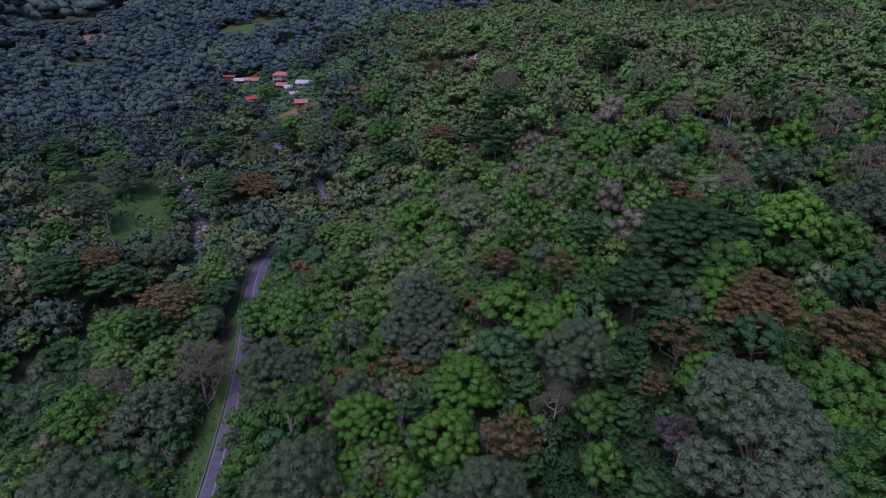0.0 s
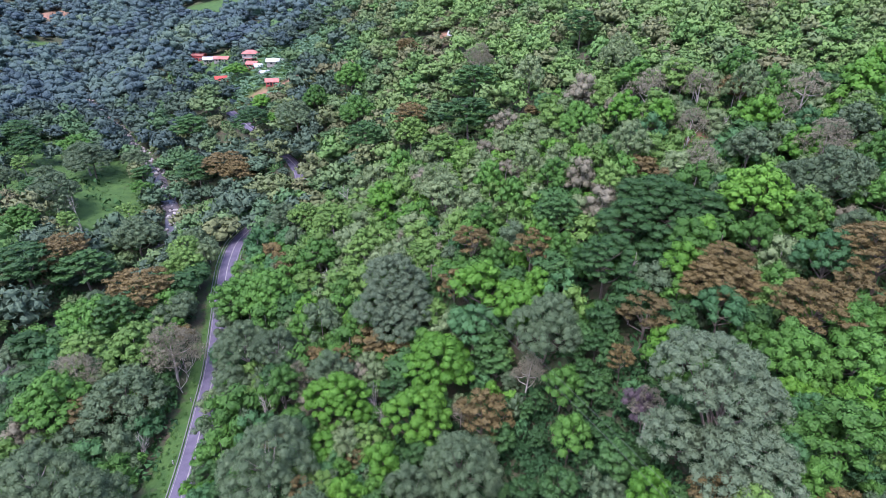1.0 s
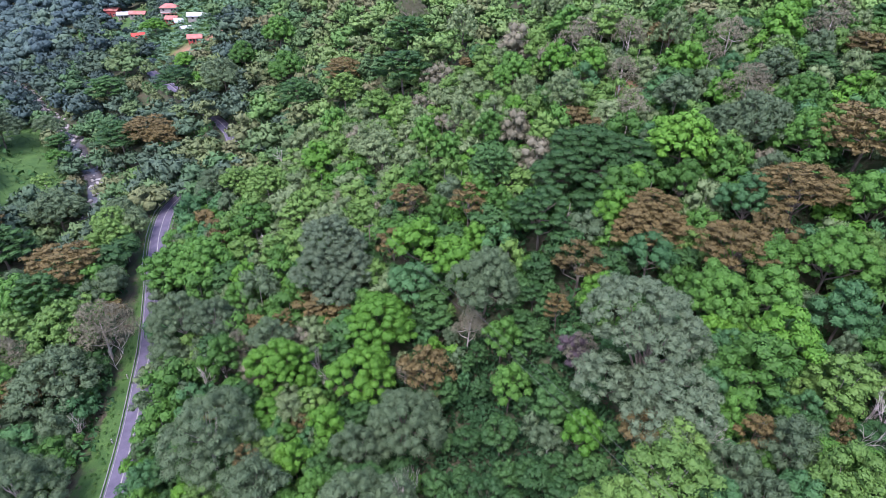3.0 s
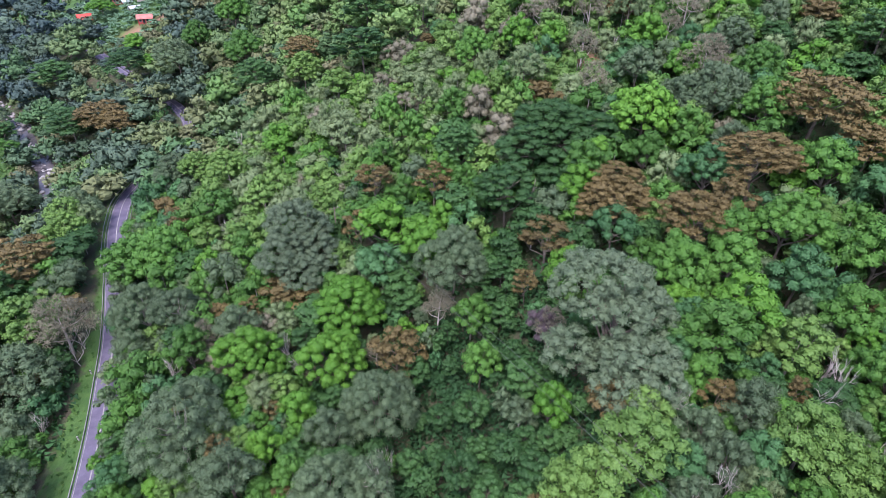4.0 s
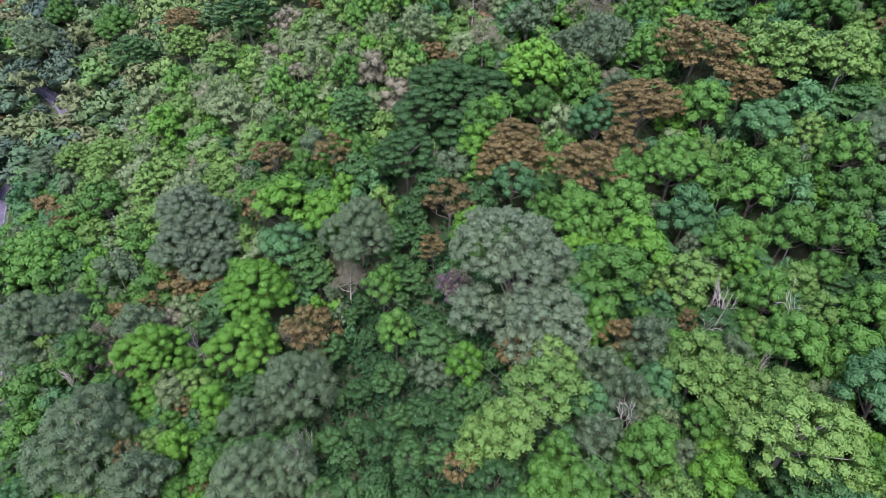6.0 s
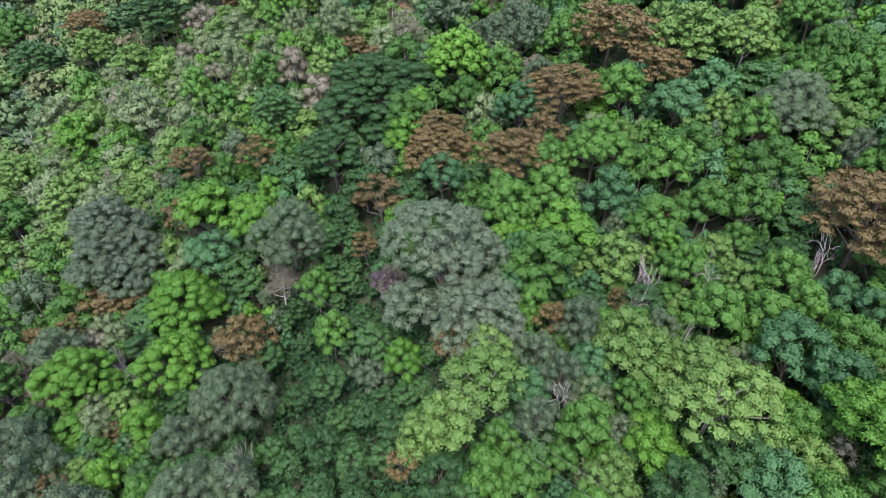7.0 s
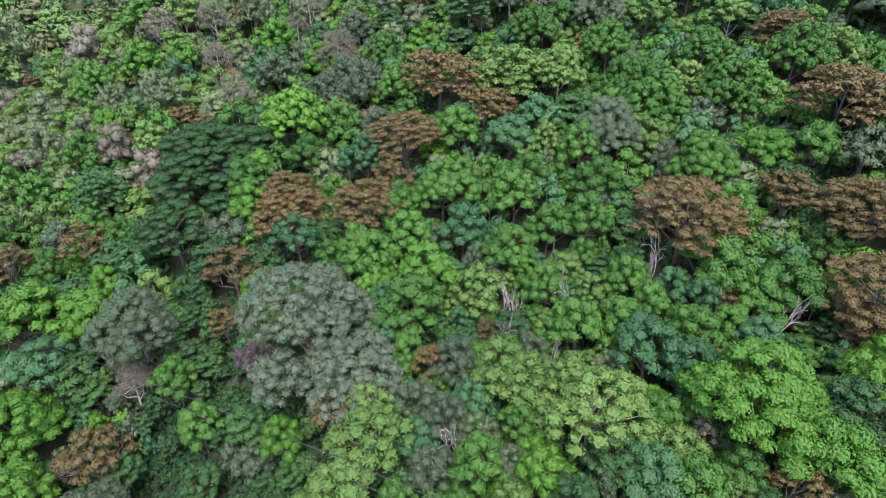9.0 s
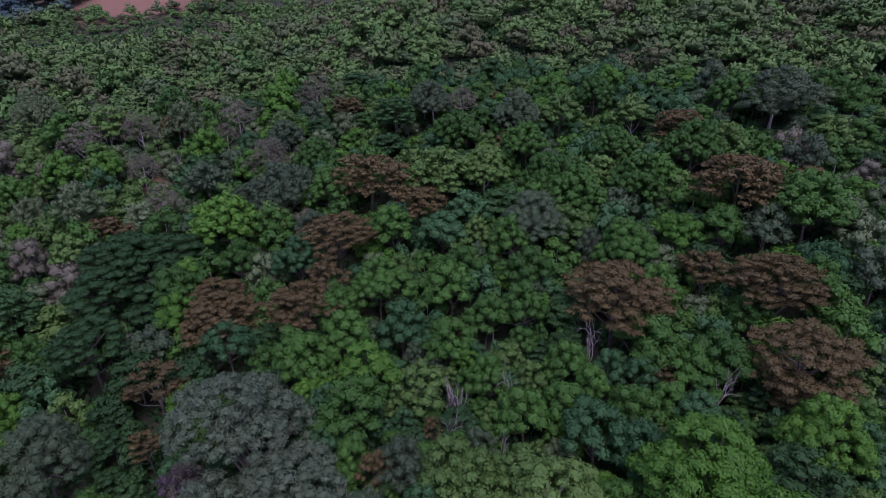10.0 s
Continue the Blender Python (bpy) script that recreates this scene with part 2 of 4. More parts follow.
def land(x, y):
    x, y = np.asarray(x, float), np.asarray(y, float)
    d, h = near_road(x, y)
    u = np.clip((d - 4.5) / 9.0, 0, 1)
    u = u * u * (3 - 2 * u)
    return h * (1 - u) + wild(x, y) * u


def river_gap(x, y):
    """The distance to the river's middle."""
    return np.sqrt(np.min([(x - px) ** 2 + (y - py) ** 2 for px, py in RIVER_LINE], axis=0))
# terrain-end


# ---- helpers for building ----
def mesh_object(name, verts, faces, material, parent=None, label="", smooth=False):
    me = bpy.data.meshes.new(name)
    me.from_pydata([tuple(v) for v in verts], [], [tuple(f) for f in faces])
    me.materials.append(material)
    if smooth:
        me.shade_smooth()
    me.update()
    ob = new(name, me)
    ob.parent = parent
    return tagged(ob, label)


def part(name, bm, material, parent=None, label="", smooth=False):
    me = bpy.data.meshes.new(name)
    bm.to_mesh(me)
    bm.free()
    me.materials.append(material)
    if smooth:
        me.shade_smooth()
    ob = new(name, me)
    ob.parent = parent
    return tagged(ob, label)


def box(bm, cx, cy, cz, sx, sy, sz, bevel=0.0):
    """A box with its middle at c and full sizes s, its edges slightly rounded."""
    made = bmesh.ops.create_cube(bm, size=1.0, matrix=Matrix.Translation((cx, cy, cz)) @ Matrix.Diagonal((sx, sy, sz, 1)))
    if bevel:
        edges = list({e for v in made["verts"] for e in v.link_edges})
        bmesh.ops.bevel(bm, geom=edges, offset=bevel, segments=1, affect="EDGES")
    return bm


def tube_rows(points, radii, sides):
    """Vertices and faces of a tapering tube along points, closed at its end."""
    verts, faces = [], []
    for i, (p, r) in enumerate(zip(points, radii)):
        ahead = Vector(points[min(i + 1, len(points) - 1)]) - Vector(points[max(i - 1, 0)])
        q = ahead.to_track_quat("Z", "Y")
        for k in range(sides):
            a = 2 * math.pi * k / sides
            verts.append(Vector(p) + q @ Vector((math.cos(a) * r, math.sin(a) * r, 0)))
    for i in range(len(points) - 1):
        for k in range(sides):
            j = (k + 1) % sides
            faces.append((i * sides + k, i * sides + j, (i + 1) * sides + j, (i + 1) * sides + k))
    faces.append(tuple((len(points) - 1) * sides + k for k in range(sides)))
    return verts, faces


def ribbon(line, offsets, lift):
    """A band along a line of (x, y, z): the offsets run across it, to its right."""
    line = np.array(line)
    ahead = np.gradient(line[:, :2], axis=0)
    ahead /= np.linalg.norm(ahead, axis=1)[:, None]
    right = np.stack([ahead[:, 1], -ahead[:, 0]], 1)
    verts, faces, n = [], [], len(offsets)
    for p, r in zip(line, right):
        for o, h in zip(offsets, lift):
            verts.append((p[0] + r[0] * o, p[1] + r[1] * o, p[2] + h))
    for i in range(len(line) - 1):
        for k in range(n - 1):
            faces.append((i * n + k, i * n + k + 1, (i + 1) * n + k + 1, (i + 1) * n + k))
    return verts, faces


def leaf_mesh(name, verts, tris, normals, material, parent=None):
    """One mesh of triangles from arrays, with a soft normal for every vertex."""
    verts, tris = np.asarray(verts, np.float32), np.asarray(tris, np.int32)
    me = bpy.data.meshes.new(name)
    me.vertices.add(len(verts))
    me.vertices.foreach_set("co", verts.ravel())
    me.loops.add(tris.size)
    me.loops.foreach_set("vertex_index", tris.ravel())
    me.polygons.add(len(tris))
    me.polygons.foreach_set("loop_start", np.arange(0, tris.size, 3, dtype=np.int32))
    me.update(calc_edges=True)
    me.materials.append(material)
    me.normals_split_custom_set_from_vertices(np.asarray(normals, np.float32))
    ob = new(name, me)
    ob.parent = parent
    return ob


# ---- ground: one sheet to the horizon, finer where the camera is near ----
MEADOWS = [(-152, 234, 33, 32), (-135, 214, 26, 26), (-185, 270, 26, 24), (-120, 204, 18, 18), (-346, 550, 32, 26), (-104, 340, 36, 36), (-82, 312, 18, 26),
           (-60, 340, 22, 30), (-98, 470, 44, 44), (-185, 612, 60, 40), (-330, 890, 90, 60), (-138, 392, 24, 22)]
SOILS = [(-80, 299, 9, 5), (-398, 648, 34, 22), (-66, 296, 5, 4), (68, 128, 3.5, 7), (14, 272, 10, 5), (232, 455, 80, 48), (190, 372, 46, 30), (-95, 352, 10, 3)]


def patches(spots, x, y):
    """1 inside the spots (x, y, half-width, half-depth), fading to 0 outside them."""
    out = np.zeros(np.shape(x))
    for cx, cy, rx, ry in spots:
        d = ((x - cx) / rx) ** 2 + ((y - cy) / ry) ** 2
        out = np.maximum(out, np.clip(1.5 - d, 0, 1))
    return out


def verge(x, y):
    """Mown grass beside the road, wider on the river's side."""
    d, h = near_road(x, y)
    side = x < np.interp(y, ROAD_LINE[:, 1], ROAD_LINE[:, 0])
    return np.where(side, np.clip((np.interp(y, [70, 120], [8.5, 5.4]) - d) / 2.0, 0, 1), np.clip((4.6 - d) / 1.5, 0, 1)) * (y < 190)


def build_ground():
    n = 240
    u = np.linspace(-1, 1, n)
    xs = -10 + 25 * np.sinh(u * 5.4) * 4300 / (25 * math.sinh(5.4))
    ys = 110 + 25 * np.sinh(u * 5.4) * 4300 / (25 * math.sinh(5.4))
    gx, gy = np.meshgrid(xs, ys)
    gz = land(gx, gy)
    verts = np.stack([gx, gy, gz], -1).reshape(-1, 3)
    i = np.arange(n * n).reshape(n, n)
    faces = np.stack([i[:-1, :-1], i[:-1, 1:], i[1:, 1:], i[1:, :-1]], -1).reshape(-1, 4)
    ob = mesh_object("ground", verts.tolist(), faces.tolist(), GROUND, smooth=True)
    grass = np.maximum(patches(MEADOWS, verts[:, 0], verts[:, 1]), verge(verts[:, 0], verts[:, 1]))
    ob.data.attributes.new("open_grass", "FLOAT", "POINT").data.foreach_set("value", grass)
    ob.data.attributes.new("bare_soil", "FLOAT", "POINT").data.foreach_set("value", patches(SOILS, verts[:, 0], verts[:, 1]))
    return tagged(ob, "forested valley ground with leaf litter, grass and red soil", "ground", kind="structure")


build_ground()

# ---- road ----
ROAD_HALF = 2.3
verts, faces = ribbon(ROAD_LINE, [-ROAD_HALF - 0.3, -ROAD_HALF, 0, ROAD_HALF, ROAD_HALF + 0.3], [-0.3, 0.10, 0.15, 0.10, -0.3])
tagged(mesh_object("road", verts, faces, ASPHALT, smooth=False), "narrow worn grey asphalt road winding along the valley side", "road", kind="structure")
for offset, width in ((-ROAD_HALF + 0.25, 0.10), (ROAD_HALF - 0.25, 0.10), (0.0, 0.22)):
    verts, faces = ribbon(ROAD_LINE, [offset - width / 2, offset + width / 2], [0.17, 0.17])
    tagged(mesh_object("road_line", verts, faces, LINE), "faded pale paint line along the asphalt road", "road marking", kind="structure")
verts, faces = ribbon(ROAD_LINE[:120], [-ROAD_HALF - 0.47, -ROAD_HALF - 0.45, -ROAD_HALF - 0.32, -ROAD_HALF - 0.3], [-0.3, 0.26, 0.26, 0.0])
tagged(mesh_object("kerb", verts, faces, KERB), "low pale concrete kerb along the road edge", "kerb", kind="structure")

# ---- river ----
river3 = np.column_stack([RIVER_LINE, wild(RIVER_LINE[:, 0], RIVER_LINE[:, 1]) + 0.35])
verts, faces = ribbon(river3, [-3.0, -1.2, 1.2, 3.0], [0, 0, 0, 0])
tagged(mesh_object("river", verts, faces, WATER, smooth=True), "shallow stony stream reflecting the grey sky", "river", kind="structure")


# ---- leaves and crowns ----
def leaf_cards(points, outward, size, slim, rng, loose, soften=0.5):
    """Leaf sprays, one face each, at the points, turned mostly outward. Returns vertices and their normals."""
    n = len(points)
    normal = outward + rng.normal(0, loose, (n, 3))
    normal /= np.linalg.norm(normal, axis=1)[:, None] + 1e-9
    along = np.cross(normal, rng.normal(0, 1, (n, 3)))
    along /= np.linalg.norm(along, axis=1)[:, None] + 1e-9
    across = np.cross(normal, along)
    s = size * rng.uniform(0.65, 1.35, (n, 1))
    tip = points + along * s * 0.6 - normal * s * 0.12
    left = points - along * s * 0.3 + across * s * slim * 0.5
    right = points - along * s * 0.3 - across * s * slim * 0.5
    verts = np.stack([right, tip, left], 1).reshape(-1, 3)
    soft = outward * soften + normal * (1.1 - soften) + np.array([0, 0, 0.06])
    soft /= np.linalg.norm(soft, axis=1)[:, None]
    return verts, np.repeat(soft, 3, 0)


SHAPES = {
    # crown radius, crown half-height, foot of the crown, clump radius, clump flatness, leaf size, slimness, looseness, leaf cover, habit
    "green": (4.0, 3.1, 1.7, 0.95, 0.74, 0.29, 0.80, 0.36, 0.85, "dome"),
    "lime": (4.0, 2.9, 1.7, 1.00, 0.66, 0.30, 0.85, 0.30, 0.90, "dome"),
    "dark": (4.0, 2.9, 2.4, 0.95, 0.42, 0.31, 0.75, 0.36, 0.80, "tier"),
    "grey": (4.0, 3.5, 2.0, 0.85, 0.85, 0.24, 0.55, 0.85, 0.80, "dome"),
    "brown": (4.0, 2.6, 2.6, 0.72, 0.42, 0.26, 0.65, 0.70, 0.75, "tier"),
    "olive": (4.0, 3.2, 2.0, 0.90, 0.62, 0.30, 0.75, 0.48, 0.75, "dome"),
    "teal": (4.0, 3.3, 2.0, 0.95, 0.75, 0.29, 0.65, 0.42, 0.85, "dome"),
    "pale": (4.0, 3.4, 1.8, 0.85, 0.75, 0.27, 0.55, 0.90, 0.65, "dome"),
    "pink": (4.0, 3.2, 2.0, 0.90, 0.80, 0.26, 0.5, 0.8, 0.70, "dome"),
    "orange": (4.0, 3.2, 2.0, 0.80, 0.80, 0.30, 0.6, 0.9, 0.40, "dome"),
    "mauve": (4.0, 3.2, 2.2, 0.85, 0.80, 0.24, 0.40, 1.0, 0.42, "dome"),
}


def larger(shape):
    """The same kind grown old: more clumps, with leaves of the same size."""
    return (7.0, shape[1] * 1.55, shape[2] * 1.4, shape[3] * 1.12) + shape[4:]


def clump_centres(shape, rng):
    """Where the clumps of a crown sit: over several rounded heads, or in spreading tiers."""
    radius, half, foot, r, habit = *shape[:4], shape[9]
    mid = foot + half
    out = []
    turn = rng.uniform(0, 6.28)
    if habit == "tier":
        plates = 13 if radius < 5 else 24
        for k in range(plates):
            up = 0.95 - 1.25 * (k + 0.5) / plates
            a = turn + k * 2.39996 + rng.uniform(-0.4, 0.4)
            ring = math.sqrt(max(0.0, 1 - up * up)) * rng.uniform(0.55, 0.85)
            px, py, pz = math.cos(a) * ring * radius, math.sin(a) * ring * radius, mid + up * half * 0.92
            wide = radius * rng.uniform(0.24, 0.36)
            for j in range(max(3, int(0.95 * (wide / r) ** 2))):
                b, far = j * 2.39996 + a, wide * math.sqrt((j + 0.3) / max(3, int(0.95 * (wide / r) ** 2)))
                out.append((px + math.cos(b) * far, py + math.sin(b) * far, pz - 0.30 * far * far / wide + rng.uniform(-0.2, 0.2)))
        return np.array(out)
    count = 4 if radius < 5 else 7
    heads = [(0.0, 0.0, 0.30 * half, 0.56 * radius, 0.62 * half)]
    for k in range(count):
        a, big, far = turn + 6.2832 * k / count + rng.uniform(-0.35, 0.35), rng.uniform(0.36, 0.52), rng.uniform(0.46, 0.60)
        heads.append((math.cos(a) * far * radius, math.sin(a) * far * radius, rng.uniform(-0.42, 0.08) * half, big * radius, big * half * 1.15))
    for i, (hx, hy, hz, wide, tall) in enumerate(heads):
        n = max(2 if r > 2.2 else 3, int(2.0 * (wide / r) ** 2))
        for k in range(n):
            up = 1 - 1.35 * (k + 0.5) / n
            ring, a = math.sqrt(max(0.0, 1 - up * up)), k * 2.39996 + turn + i + rng.uniform(-0.3, 0.3)
            far = rng.uniform(0.80, 1.0)
            p = (hx + math.cos(a) * ring * wide * far, hy + math.sin(a) * ring * wide * far, hz + up * tall * far)
            if all(j == i or ((p[0] - ox) / ow) ** 2 + ((p[1] - oy) / ow) ** 2 + ((p[2] - oz) / ot) ** 2 > 0.6 for j, (ox, oy, oz, ow, ot) in enumerate(heads)):
                out.append((p[0], p[1], mid + p[2]))
    return np.array(out)


def ball_data(fineness):
    bm = bmesh.new()
    bmesh.ops.create_icosphere(bm, subdivisions=fineness, radius=1.0)
    v = np.array([q.co for q in bm.verts])
    f = np.array([[q.index for q in one.verts] for one in bm.faces])
    bm.free()
    return v, f[v[f].mean(1)[:, 2] > -0.45]


COARSE_CLUMP = ball_data(1)


def crown_data(shape, rng, fewer=1.0, bigger=1.0, core=0.64, clump=COARSE_CLUMP):
    """One crown: clumps of dense inner foliage with leaf sprays standing out of them. Vertices, normals, faces, and the clumps' centres."""
    r, flat, size, slim, loose, cover = shape[3:9]
    dense = cover / (0.45 * size * size * slim)
    centres = clump_centres(shape, rng)
    radii = r * rng.uniform(0.75, 1.3, len(centres))
    all_v, all_n, core_v, core_n, core_f = [], [], [], [], []
    squash = np.array([1, 1, flat])
    ball, upper = clump
    for i, (c, cr) in enumerate(zip(centres, radii)):
        n = max(2, int(2 * math.pi * cr * cr * (0.4 + 0.6 * flat) * dense * fewer))
        d = rng.normal(0, 1, (n, 3))
        d /= np.linalg.norm(d, axis=1)[:, None]
        d[:, 2] = np.where(d[:, 2] < -0.22, -d[:, 2], d[:, 2])
        p = c + d * squash * cr * rng.uniform(1 - 0.33 * loose, 1.04 + 0.12 * loose, (n, 1))
        keep = np.ones(n, bool)
        for j in np.flatnonzero(np.linalg.norm(centres - c, axis=1) < cr + 1.3 * r):
            if j != i:
                keep &= np.linalg.norm((p - centres[j]) / squash, axis=1) > radii[j] * 0.78
        out = d / squash
        out[:, 2] += 0.2
        out /= np.linalg.norm(out, axis=1)[:, None]
        v, nn = leaf_cards(p[keep], out[keep], size * bigger, slim, rng, loose, 0.78 - 0.22 * loose)
        all_v.append(v), all_n.append(nn)
        if core:
            ph = rng.uniform(0, 6.28, 3)
            lump = 1 + 0.13 * np.sin(ball @ np.array([4.1, 1.7, 2.3]) + ph[0]) + 0.11 * np.sin(ball @ np.array([-1.9, 4.6, 3.1]) + ph[1]) + rng.uniform(-0.06, 0.06, len(ball))
            core_f.append(upper + len(core_v) * len(ball))
            core_v.append(c + ball * squash * (cr * core * lump)[:, None])
            nn = ball / squash
            core_n.append(nn / np.linalg.norm(nn, axis=1)[:, None])
    v, n = np.concatenate(all_v), np.concatenate(all_n)
    faces = np.arange(len(v)).reshape(-1, 3)
    if core:
        faces = np.concatenate([faces, np.concatenate(core_f) + len(v)])
        v, n = np.concatenate([v, *core_v]), np.concatenate([n, *core_n])
    return v, n, faces, centres


def trunk_data(centres, rng, sides, limbs, thick=0.2, bend=0.25):
    """A tapering trunk and limbs that reach towards the clumps."""
    top = float(np.mean(centres[:, 2]))
    lean = rng.uniform(-bend, bend, 2)
    spine = [(lean[0] * u * u * 1.5, lean[1] * u * u * 1.5, -0.8 + (top + 0.8) * u) for u in (0, 0.12, 0.4, 0.7, 1)]
    verts, faces = tube_rows(spine, [thick * 1.5, thick, thick * 0.85, thick * 0.65, thick * 0.3], sides)
    order = rng.permutation(len(centres))[:limbs]
    for i in order:
        u = rng.uniform(0.4, 0.85)
        start = Vector((lean[0] * u * u * 1.5, lean[1] * u * u * 1.5, -0.8 + (top + 0.8) * u))
        end = Vector(centres[i])
        mid = (start + end) / 2 + Vector((rng.uniform(-0.3, 0.3), rng.uniform(-0.3, 0.3), -0.35))
        v, f = tube_rows([start, mid, end], [thick * 0.5, thick * 0.33, thick * 0.08], max(3, sides - 2))
        faces += [tuple(k + len(verts) for k in one) for one in f]
        verts += v
    return verts, faces


def bare_branches(rng, depth=3):
    """A leafless tree: forking, tapering branches."""
    verts, faces = [], []

    def grow(at, way, long, thick, left):
        mid = at + way * long * 0.5 + Vector(rng.uniform(-0.1, 0.1, 3)) * long
        end = at + way * long + Vector(rng.uniform(-0.12, 0.12, 3)) * long
        v, f = tube_rows([at, mid, end], [thick, thick * 0.8, thick * 0.55], 5 if left > 1 else 3)
        base = len(verts)
        verts.extend(v)
        faces.extend(tuple(k + base for k in one) for one in f)
        if left:
            for _ in range(3):
                turned = (way + Vector(rng.uniform(-0.85, 0.85, 3)) + Vector((0, 0, 0.25))).normalized()
                grow(end if rng.uniform() < 0.6 else mid, turned, long * rng.uniform(0.55, 0.8), thick * 0.6, left - 1)

    grow(Vector((0, 0, -0.5)), Vector((rng.uniform(-0.25, 0.25), rng.uniform(-0.25, 0.25), 1)).normalized(), 3.6, 0.17, depth)
    return verts, faces


def dome_data(size, rng, clump_size, tall, cover, core):
    """A far crown of 4 m radius: a few lumps of foliage with leaf sprays on them."""
    return crown_data((4.0, tall, 1.2, clump_size, 0.62, size, 0.7, 0.7, cover, "dome"), rng, 1.0, 1.0, core)[:3]


LABELS = {
    "green": ("broadleaf_tree", "leafy broadleaf tree with a rounded fresh green crown"),
    "lime": ("lime_green_tree", "broadleaf tree with a bright lime-green clumped crown"),
    "dark": ("spreading_tree", "spreading tree with layered deep green foliage"),
    "grey": ("grey_leaved_tree", "fine-leaved tree with a soft grey-green crown"),
    "brown": ("dry_brown_tree", "flat-topped tree with tiers of dry rust-brown leaves"),
    "olive": ("yellow_green_tree", "open-crowned tree with pale yellow-green leaves"),
    "teal": ("blue_green_tree", "dense tree with a blue-green leafy crown"),
    "pale": ("pale_tree", "fine-leaved tree with a thin pale sage-green crown"),
    "mauve": ("twiggy_tree", "twiggy tree with thin mauve-brown foliage"),
    "pink": ("flowering_tree", "small tree covered in pink-mauve blossom"),
    "orange": ("flowering_shrub", "tall shrub with a spray of orange-red blossom"),
    "dead": ("dead_tree", "leafless dead tree with bleached pale forking branches"),
}
MODELS = {}
CHILDREN = {}
PLACED = []   # x, y, crown radius of every tree
SEED = np.random.default_rng(7)


def tree_model(kind, seed, level, old):
    """A tree with its trunk and crown; level 0 is for near trees, 1 for those further off."""
    key = (kind, seed, level, old)
    if key in MODELS:
        return MODELS[key], False
    name, label = LABELS[kind]
    rng = np.random.default_rng(1000 * sorted(LABELS).index(kind) + 10 * seed + 2 * level + old)
    root = tagged(new(name), label, "tree", "forest trees")
    if kind == "dead":
        v, f = bare_branches(rng, 4 if level == 0 else 3)
        mesh_object("trunk", v, f, PALE_BARK, root)
    else:
        shape = larger(SHAPES[kind]) if old else SHAPES[kind]
        fewer, bigger = ((1.0, 1.0), (0.34, 1.65))[level]
        v, n, f, centres = crown_data(shape, rng, fewer, bigger, 0 if kind in ("mauve", "orange") else 0.86 - 0.28 * shape[7])
        leaf_mesh("crown", v, f, n, LEAVES[kind], root)
        tv, tf = trunk_data(centres, rng, 6 if level == 0 else 4, (16 if old else 9) if level == 0 else 3, 0.3 if old else 0.2)
        mesh_object("trunk", tv, tf, PALE_BARK if kind == "mauve" or kind in ("olive", "grey") and seed % 2 else BARK, root)
    MODELS[key] = root
    return root, True


def plant(kind, x, y, radius, height, rng, level):
    """A tree of that kind with its crown's radius and its whole height in metres."""
    old = radius > 5.2 and kind != "dead"
    model, fresh = tree_model(kind, int(rng.integers(0, 2 if old else 4)), level, old)
    shape = (4.0, 2.7, 3.0) if kind == "dead" else larger(SHAPES[kind]) if old else SHAPES[kind]
    tall = shape[2] + 1.9 * shape[1]
    m = Matrix.LocRotScale((x, y, float(land(np.array([x]), np.array([y]))[0])), Euler((rng.uniform(-0.07, 0.07), rng.uniform(-0.07, 0.07), rng.uniform(0, 6.28))),
                           (radius / shape[0] * rng.uniform(0.92, 1.1), radius / shape[0] * rng.uniform(0.92, 1.1), height / tall))
    if fresh:
        model.matrix_basis = m
    else:
        made = model.copy()
        scene.collection.objects.link(made)
        for child in CHILDREN.setdefault(model, list(model.children)):
            c = child.copy()
            scene.collection.objects.link(c)
            c.parent = made
        made.matrix_basis = m
    PLACED.append((x, y, radius))


# trees that stand out: x, y, crown radius, height
SINGLES = {}
SINGLES["grey"] = SINGLES.get("grey", []) + [(6.8, 131.0, 6.4, 13.6), (-29.0, 93.0, 5.5, 12.4), (6.6, 60.3, 5.9, 13.0), (-1.0, 58.1, 4.1, 10.5), (-24.3, 64.4, 7.5, 15), (-15.0, 52.9, 4.9, 11.7), (-2.1, 46.7, 5.8, 12.8), (23.2, 80.0, 6.4, 14.0), (-16.8, 83.9, 4.5, 11.0), (44.3, 32.4, 3.4, 9.6), (51.2, 38.2, 3.6, 9.9), (3.8, 46.8, 4.2, 10.6), (59.7, 31.6, 2.4, 8.2), (100.9, 49.3, 6.0, 13.1), (159.9, 22.5, 8.3, 15), (130.9, 72.7, 5.7, 12.7), (125.6, 94.1, 6.0, 13.1), (-59.5, 88.7, 8.7, 15), (-137.1, 202.1, 9.0, 15), (-97.6, 178.8, 8.9, 15), (-144.8, 241.3, 9.0, 15), (-66.3, 69.2, 7.6, 15)]
